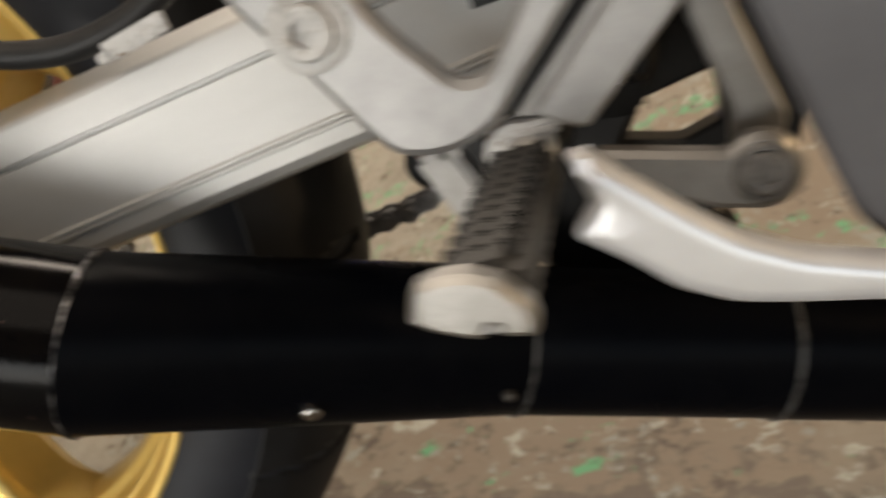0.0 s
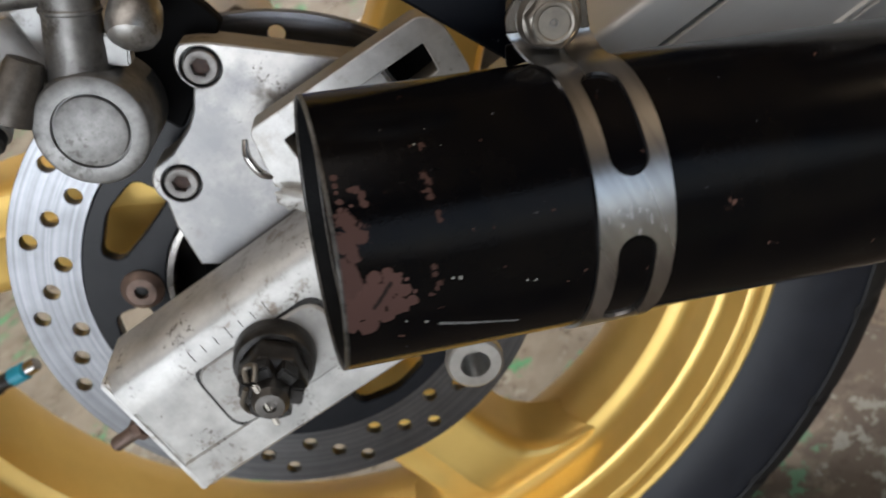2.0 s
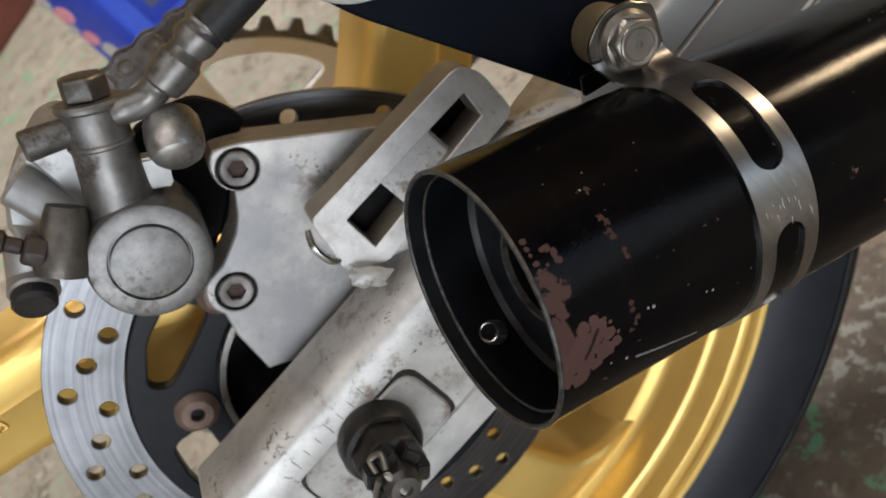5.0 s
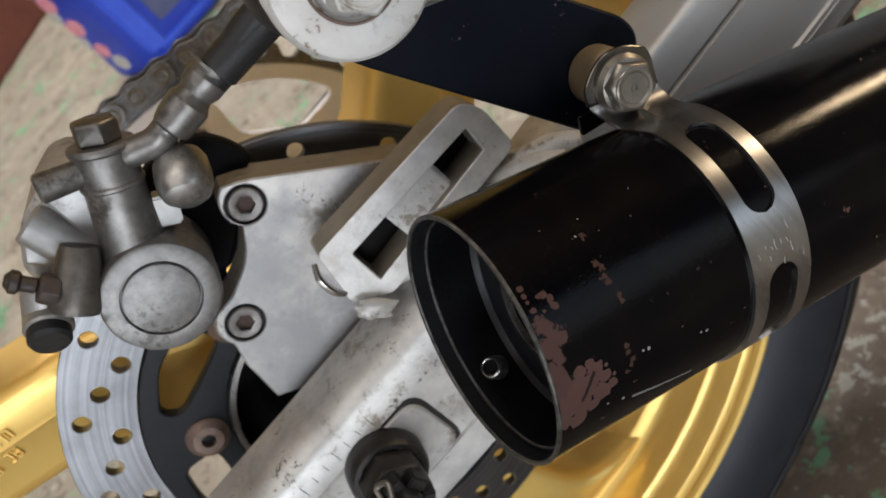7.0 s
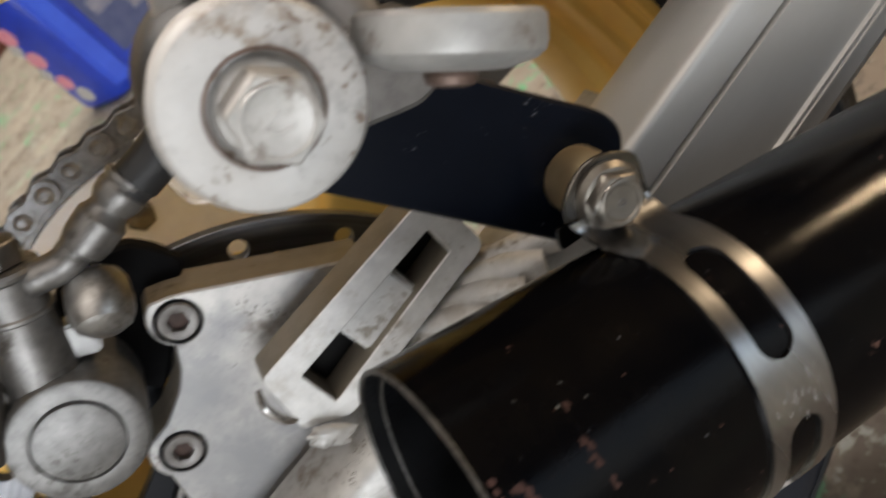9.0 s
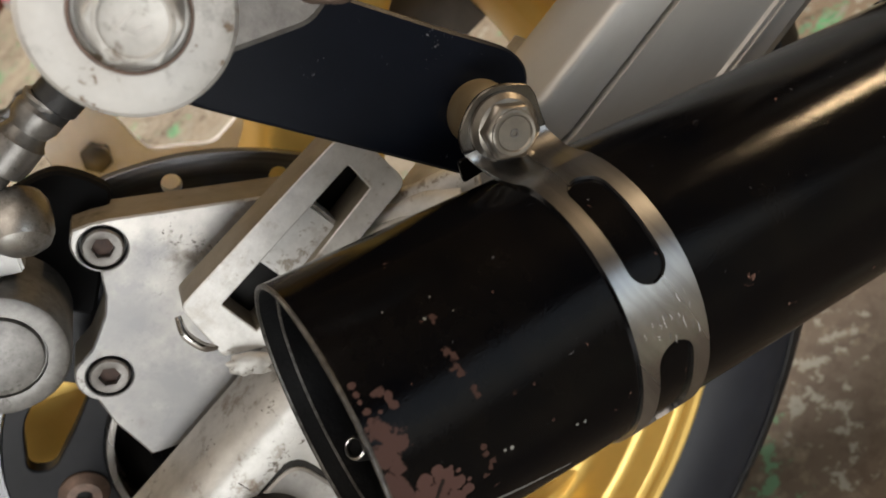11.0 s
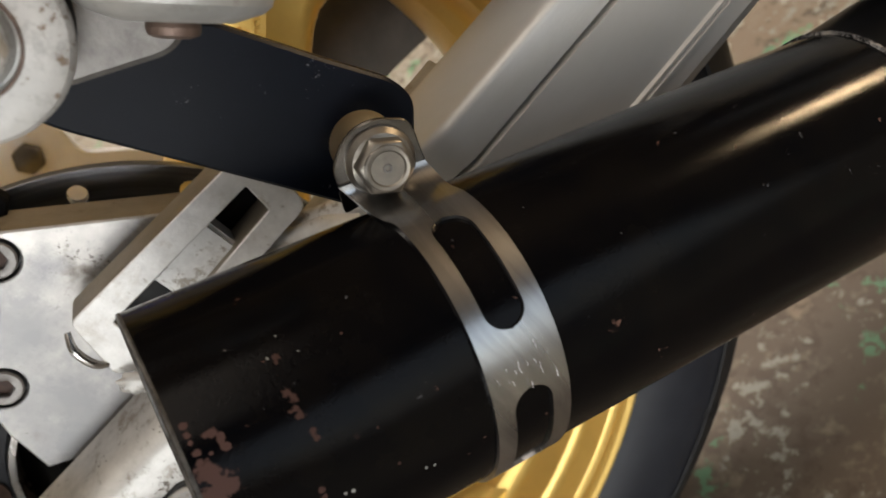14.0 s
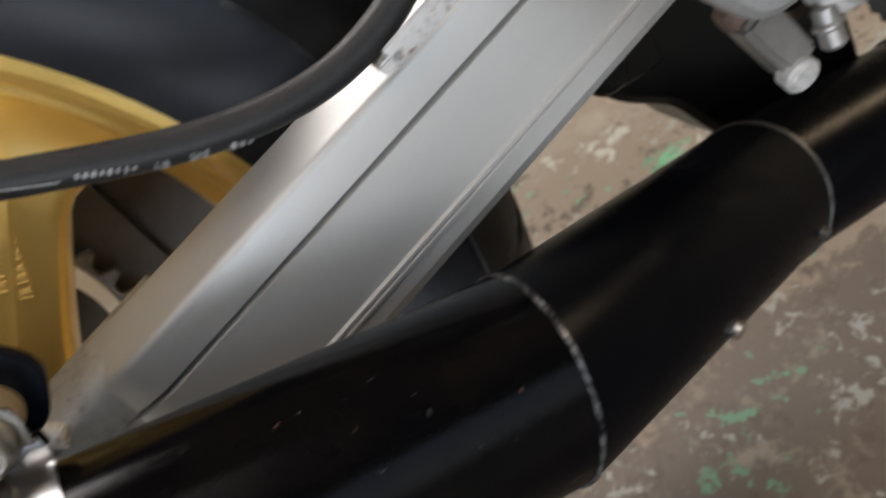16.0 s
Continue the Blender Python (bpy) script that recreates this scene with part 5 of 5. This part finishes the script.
for k in range(teeth):
    a = math.tau * k / teeth
    for da, r in ((-0.5, 0.1115), (-0.3, 0.1122), (-0.12, 0.1185), (0.12, 0.1185), (0.3, 0.1122)):
        so.append((r * math.cos(a + da * math.tau / teeth), r * math.sin(a + da * math.tau / teeth)))
win = []
for k in range(6):
    a = radians(48 + 60 * k)
    win.append(rounded([(r * math.cos(a + s), r * math.sin(a + s)) for r, s in ((0.074, -0.19), (0.0985, -0.345), (0.1005, -0.2), (0.101, 0), (0.1005, 0.2), (0.0985, 0.345), (0.074, 0.24), (0.073, 0.0))], 0.006))
sprocket = part("rear_sprocket", plate(circle(0, 0, 0.1085, 120), [circle(0, 0, 0.04, 48)] + win, SY - 0.003, SY + 0.003, 0.0006), SPROCKET, bike, "pale alloy rear sprocket with large windows")
part("tooth_ring", plate(so, [circle(0, 0, 0.1087, 120)], SY - 0.0028, SY + 0.0028, 0.0006), CHAIN, sprocket, "greasy dark teeth")
for k in range(6):
    a = radians(78 + 60 * k)
    part("sprocket_bolt", hexhead((0.082 * math.cos(a), SY - 0.003, 0.082 * math.sin(a)), NEAR, 0.013, 0.006), DARKBOLT, sprocket)


def chain_path():
    """Centre points of the chain's pins, pitch by pitch."""
    pitch, rr = 0.015875, 0.1178
    top_a = radians(83)
    pts = []
    d = Vector((math.sin(top_a), -math.cos(top_a)))
    p = Vector((rr * math.cos(top_a), rr * math.sin(top_a)))
    for i in range(26, 0, -1):
        pts.append(p + d * pitch * i)
    step = pitch / rr
    a = top_a
    while a < radians(274):
        pts.append(Vector((rr * math.cos(a), rr * math.sin(a))))
        a += step
    for i in range(22):
        slope = 0.1 if pts[-1].x < 0.285 else 0.3
        pts.append(pts[-1] + Vector((1, slope)).normalized() * pitch)
    return pts


chain = part("drive_chain", sweep([(0.45, SY, 0.036), (0.4, SY, 0.046), (0.3, SY, 0.065)], 0.0035, 8, 2), CHAIN, bike, "greasy dark steel roller chain")
pins = chain_path()
links = {}
for kind in (0, 1):
    o = 0.0085 if kind else 0.0062
    pts2 = []
    hp = 0.0079
    for i in range(9):
        an = radians(90 + 180 * i / 8)
        pts2.append((-hp + 0.0068 * math.cos(an), 0.0068 * math.sin(an)))
    pts2.append((0, -0.0047))
    for i in range(9):
        an = radians(-90 + 180 * i / 8)
        pts2.append((hp + 0.0068 * math.cos(an), 0.0068 * math.sin(an)))
    pts2.append((0, 0.0047))
    q = join(plate(pts2, [], -o - 0.001, -o + 0.001, 0.0003), plate(pts2, [], o - 0.001, o + 0.001, 0.0003))
    if kind:
        for sx in (-hp, hp):
            q = join(q, lathe([(0, 0.0), (0.0004, 0.0022), (0.0, 0.003), (0.0008, 0.0042), (0.0018, 0.0042), (0.0018, 0.0026), (0.0205, 0.0026), (0.0208, 0.0)], (sx, -0.0104, 0), Y, 14))
    else:
        for sx in (-hp, hp):
            q = join(q, rod((sx, -0.0055, 0), (sx, 0.0055, 0), 0.0049, 12, 0.0004))
    me = bpy.data.meshes.new("chain_link")
    shade(q).to_mesh(me), q.free()
    me.materials.append(CHAIN)
    links[kind] = me
for i, (p, q) in enumerate(zip(pins, pins[1:])):
    ob = new("chain_link", links[i % 2])
    ob.parent = chain
    c, d = (p + q) / 2, q - p
    ob.matrix_local = Matrix.Translation((c.x, SY, c.y)) @ Matrix.Rotation(-math.atan2(d.y, d.x), 4, "Y")

# frame plate, footpeg and brake pedal ahead of the swingarm
fp = rounded([(0.322, 0.083), (0.337, 0.052), (0.347, 0.036), (0.36, 0.0105), (0.3685, -0.0035), (0.381, -0.0075), (0.3927, -0.0074), (0.4047, -0.0033), (0.4131, 0.0043), (0.4913, 0.075), (0.4613, 0.09), (0.4185, 0.0265), (0.405, 0.0122), (0.396, 0.014), (0.378, 0.0395), (0.362, 0.09)], [0.004, 0.01, 0.01, 0.01, 0.006, 0.008, 0.01, 0.01, 0.01, 0.004, 0.004, 0.008, 0.006, 0.006, 0.01, 0.004])
frame_plate = part("frame_plate", plate(fp, [], -0.1385, -0.126, 0.003), FRAME, bike, "smooth silver cast frame plate")
part("plate_bolt", join(lathe([(0, 0.0138), (0.0008, 0.0138), (0.0014, 0.0125), (0.0014, 0.0098)], (0.356, -0.1385, 0.0438), NEAR, 40), cap_bolt((0.356, -0.1385, 0.0438), NEAR, 0.0094, 0.004, 0.2)), ZINC, frame_plate, "recessed socket bolt")
stay = part("rearset_stay", plate(rounded([(0.4167, -0.0037), (0.5241, 0.09), (0.5483, 0.08), (0.436, -0.0101), (0.4318, -0.0133), (0.4251, -0.0098)], [0.003, 0.004, 0.004, 0.006, 0.004, 0.004]), [], -0.137, -0.126, 0.0016), FRAME, bike, "polished silver rearset stay")
part("stay_channel", plate([(0.4083, -0.0044), (0.5138, 0.085), (0.5124, 0.08), (0.4182, -0.007)], [], -0.129, -0.1225, 0.001), FRAMED, stay, "dull recessed channel of the stay")
# black plate put in for the shade in the gap beside the stay
part("stay_gap_shade", plate([(0.4001, -0.0072), (0.4049, -0.0087), (0.4147, -0.0106), (0.5204, 0.08), (0.4923, 0.085)], [], -0.122, -0.11, 0.001), BLACK, stay)
part("stay_arm", plate(rounded([(0.4631, 0.0716), (0.4798, 0.0672), (0.4848, 0.0073), (0.4936, -0.0304), (0.4859, -0.047), (0.4731, -0.0404), (0.4764, -0.0237), (0.4703, 0.0095)], 0.003), [], -0.124, -0.116, 0.0015), FRAMED, stay, "dull grey bracket arm")
part("peg_bracket", join(lathe([(-0.03, 0), (-0.03, 0.017), (-0.006, 0.0165), (0.006, 0.0125), (0.007, 0)], (0.4105, -0.113, -0.0125), (-0.06, -1, -0.1), 32), block((0.417, -0.128, -0.014), (0.452, -0.11, 0.0), Matrix.Rotation(radians(8), 4, "Y"), 0.003)), BLACK, stay, "black footpeg bracket")
part("peg_collar", join(lathe([(-0.006, 0.004), (-0.006, 0.0112), (-0.004, 0.0122), (0.0, 0.0125), (0.0015, 0.0116), (0.003, 0.0122), (0.006, 0.0118), (0.0075, 0.009), (0.0075, 0)], (0.4078, -0.125, -0.0165), (-0.06, -1, -0.1), 40), block((0.4095, -0.134, -0.0125), (0.4245, -0.12, -0.0065), None, 0.002)), ZINC, stay, "worn silver footpeg clevis collar")
part("return_spring", join(rod((0.3975, -0.127, -0.02), (0.3945, -0.1295, -0.036), 0.0046, 20, 0.0015), rod((0.396, -0.128, -0.026), (0.3955, -0.1284, -0.029), 0.0056, 20, 0.001)), FRAMED, stay, "dull silver return spring")
PT, PE = Vector((0.4105, -0.137, -0.019)), Vector((0.4065, -0.24, -0.0185))
PA = (PE - PT).normalized()
pm = Matrix.Translation(PT) @ basis(PA, (0, 0, 1))
length = (PE - PT).length
fpeg = part("footpeg", lathe([(-0.012, 0), (-0.012, 0.0085), (-0.004, 0.0092), (0.002, 0.0075), (length, 0.0075), (length, 0)], PT, PA, 24), ZINC, bike, "folding footpeg with worn ribbed rubber and a silver end cap")
q = block((-0.0105, -0.0085, 0.004), (0.0105, 0.0085, length), None, 0.004, 3)
q.transform(pm)
part("peg_rubber", q, PEGRUB, fpeg, "worn dark brown ribbed rubber")
for i in range(10):
    for sx in (-0.0068, 0.0, 0.0068):
        q = block((sx - 0.0021, -0.0096, 0.0), (sx + 0.0021, 0.0096, 0.0034), None, 0.0008)
        q.transform(pm @ Matrix.Translation((0, 0, 0.008 + i * (length - 0.014) / 10)))
        part("rubber_rib", q, PEGRUB, fpeg)
ec = rounded([(0.3909, -0.0172), (0.3945, -0.0089), (0.4, -0.0081), (0.4067, -0.0089), (0.4128, -0.0122), (0.418, -0.0192), (0.4184, -0.0241), (0.4164, -0.0269), (0.4098, -0.0254), (0.4096, -0.0226), (0.4083, -0.0222), (0.4046, -0.025), (0.3958, -0.0209)], 0.0014)
part("end_cap", plate(ec, [], -0.2455, -0.2365, 0.0018), PIN, fpeg, "satin silver end cap")
lo = [(0.4231, -0.0303), (0.4273, -0.0248), (0.4305, -0.0222), (0.4273, -0.0059), (0.4331, -0.007), (0.4426, -0.017), (0.4541, -0.0296), (0.4662, -0.0411), (0.4809, -0.0501), (0.5014, -0.0579), (0.5655, -0.0742), (0.5655, -0.0921), (0.4993, -0.0705), (0.4762, -0.0653), (0.461, -0.0611), (0.4473, -0.0532), (0.4357, -0.0411)]
pedal = part("brake_pedal", plate(rounded(lo, 0.004), [], -0.187, -0.173, 0.0056, 4), CHROME, bike, "bright polished aluminium brake pedal")
part("pedal_arm", plate([(0.4339, -0.0192), (0.4708, -0.0306)] + circle(0.4798, -0.0396, 0.0125, 20, radians(110), radians(-110)) + [(0.4634, -0.0476), (0.4385, -0.034)], [], -0.145, -0.134, 0.0022), FRAMED, pedal, "dull cast pedal arm")
part("pivot_bolt", join(lathe([(0, 0.0098), (0.0012, 0.0098), (0.0018, 0.0088), (0.0018, 0.0078)], (0.4798, -0.145, -0.0396), NEAR, 32), cap_bolt((0.4798, -0.145, -0.0396), NEAR, 0.007, 0.003, 0.2)), DULLBOLT, pedal)
part("spring_lug", join(block((0.3745, -0.124, -0.0385), (0.389, -0.11, -0.008), Matrix.Rotation(radians(-18), 4, "Y"), 0.002), block((0.3765, -0.124, -0.014), (0.387, -0.112, -0.004), Matrix.Rotation(radians(-18), 4, "Y"), 0.0015)), FRAMED, frame_plate, "silver stop switch body")
part("switch_seal", rod((0.3765, -0.114, -0.0115), (0.3745, -0.114, -0.004), 0.0066, 20, 0.001), RUSTY, frame_plate, "red-brown rubber seal")
part("switch_bolt", join(lathe([(0, 0.0068), (0.006, 0.0068), (0.007, 0.006), (0.007, 0.0052), (0.0078, 0.0046), (0.0078, 0)], (0.3835, -0.118, -0.0385), (-0.15, -0.9, -0.3), 28)), ZINC, frame_plate)
part("dark_core", join(plate(rounded([(0.345, -0.035), (0.357, -0.058), (0.378, -0.077), (0.392, -0.112), (0.41, -0.135), (0.445, -0.15), (0.474, -0.145), (0.478, -0.1), (0.47, -0.085), (0.446, -0.082), (0.432, -0.06), (0.45, -0.035), (0.462, -0.02), (0.462, 0.1), (0.34, 0.1)], 0.008), [], -0.03, 0.03, 0.004), block((0.385, -0.1, 0.03), (0.455, 0.12, 0.16), None, 0.01)), BLACK, frame_plate, "black engine underside")
part("dark_link", join(rod((0.3535, -0.044, -0.0318), (0.3535, 0.03, -0.03), 0.0115, 28, 0.002), rod((0.3535, -0.047, -0.0318), (0.3535, -0.04, -0.0318), 0.007, 6), plate(rounded([(0.342, -0.03), (0.352, -0.045), (0.38, -0.05), (0.385, 0.02), (0.36, 0.02)], 0.006), [], -0.04, -0.03, 0.002), rod((0.375, 0.0, -0.03), (0.36, 0.09, -0.03), 0.016, 20, 0.004)), BLACK, frame_plate)
part("dark_mount", plate(rounded([(0.3938, -0.0634), (0.51, -0.1011), (0.5623, 0.0518), (0.4512, 0.0925)], 0.006), [rounded([(0.4482, -0.0437), (0.4865, -0.038), (0.4841, -0.0634), (0.4636, -0.0687), (0.4352, -0.06)], 0.004)], 0.01, 0.03, 0.002), BLACK, frame_plate, "black engine mount with an opening")
pn = rounded([(0.4835, 0.0135), (0.476, 0.05), (0.466, 0.12), (0.7, 0.12), (0.7, -0.08), (0.5075, -0.0625), (0.5, -0.054)], 0.006)
part("side_panel", plate(pn, [], -0.166, -0.158, 0.003), PANEL, bike, "dark grey lower fairing panel")

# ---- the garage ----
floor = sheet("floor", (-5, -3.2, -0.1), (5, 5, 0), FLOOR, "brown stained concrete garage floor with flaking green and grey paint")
sheet("wall_north", (-5, 5, 0), (5, 5.12, 2.7), WALL, "plain painted garage wall")
sheet("wall_west", (-5.12, -3.2, 0), (-5, 5.12, 2.7), WALL, "plain painted garage wall")
sheet("wall_east", (5, -3.2, 0), (5.12, 5.12, 2.7), WALL, "plain painted garage wall")
sheet("wall_south", (4.6, -3.32, 0), (5.12, -3.2, 2.7), WALL, "plain painted garage wall beside the shutter")
sheet("wall_south_pier", (-0.25, -3.32, 0), (0.75, -3.2, 2.7), WALL, "plain painted pier between two shutters")
sheet("door_1", (-5.12, -3.26, 1.05), (-0.25, -3.2, 2.7), SHUTTER, "half raised dark roller shutter")
sheet("door_2", (0.75, -3.26, 1.85), (4.6, -3.2, 2.7), SHUTTER, "mostly raised dark roller shutter")
sheet("ceiling", (-5.12, -3.32, 2.7), (5.12, 5.12, 2.8), CEIL, "plain dim garage ceiling")

jug = tagged(new("detergent_jug"), "blue plastic jug with navy label and pink flowers on the floor", "jug")
jug.matrix_world = pose(-0.093, 1.471, 0, 0, 0, 6.9)


def standing_body(outline, rows):
    """An upright hollow-looking body: one outline about its middle at rows of (height, scale)."""
    bm = bmesh.new()
    c = sum((Vector(p) for p in outline), Vector((0, 0))) / len(outline)
    rings = [[bm.verts.new((*(c + (Vector(p) - c) * k), z)) for p in outline] for z, k in rows]
    n = len(outline)
    for p, q in zip(rings, rings[1:]):
        for i in range(n):
            bm.faces.new((p[i], p[(i + 1) % n], q[(i + 1) % n], q[i]))
    bm.faces.new(rings[0]), bm.faces.new(rings[-1])
    return bm


foot = rounded([(0, 0), (0.2075, 0), (0.215, 0.13), (0.0, 0.165), (-0.0654, 0.1086)], [0.03, 0.03, 0.03, 0.03, 0.02], 6)
part("jug_body", standing_body(foot, [(0.002, 0.86), (0.008, 0.95), (0.02, 1.0), (0.29, 1.0), (0.325, 0.95), (0.35, 0.8), (0.362, 0.55)]), BLUE, jug)
part("neck", lathe([(0, 0.04), (0.03, 0.036), (0.032, 0.045), (0.07, 0.044), (0.072, 0)], (0.1, 0.08, 0.355), (0, 0, 1), 32), BLUE, jug)
part("label", block((0.075, -0.0035, 0.06), (0.19, 0.002, 0.3), None, 0.0027, 2), PALE, jug, "dark translucent label with worn pale print")
for x0, z0, x1, z1 in ((0.1, 0.2, 0.155, 0.235), (0.09, 0.14, 0.14, 0.175), (0.15, 0.1, 0.18, 0.13)):
    part("print_patch", block((x0, -0.0048, z0), (x1, -0.002, z1), None, 0.0013, 2), PALEP, jug, "pale worn print")
part("side_rib", block((0.012, -0.0085, 0.02), (0.062, 0.012, 0.32), None, 0.0095, 3), BLUE2, jug, "lighter blue rounded rib")
part("side_rib", block((0.03, -0.007, 0.012), (0.19, 0.012, 0.04), None, 0.009, 3), BLUE2, jug, "lighter blue rounded rib")
for z, r, off, pink in ((0.045, 0.02, 0.6, 0), (0.085, 0.019, 0.72, 1), (0.115, 0.014, 0.9, 0), (0.15, 0.022, 0.74, 1), (0.185, 0.015, 0.9, 0), (0.215, 0.022, 0.78, 1), (0.255, 0.016, 0.88, 0), (0.285, 0.02, 0.76, 1)):
    part("print_patch", lathe([(-0.003, r), (0.001, r), (0.0016, r * 0.85), (0.0018, 0)], (-0.0654 * off, 0.1086 * off, z), (-0.857, -0.515, 0), 18), PINK if pink else WHITEP, jug, "pink printed flower" if pink else "white print")
board = tagged(part("plank", block((-0.75, -0.11, 0.001), (0.75, 0.11, 0.16), None, 0.008), REDWOOD), "red-brown painted wooden plank lying on the floor", "plank")
board.matrix_world = pose(-0.86, 2.2, 0, 0, 0, 51)
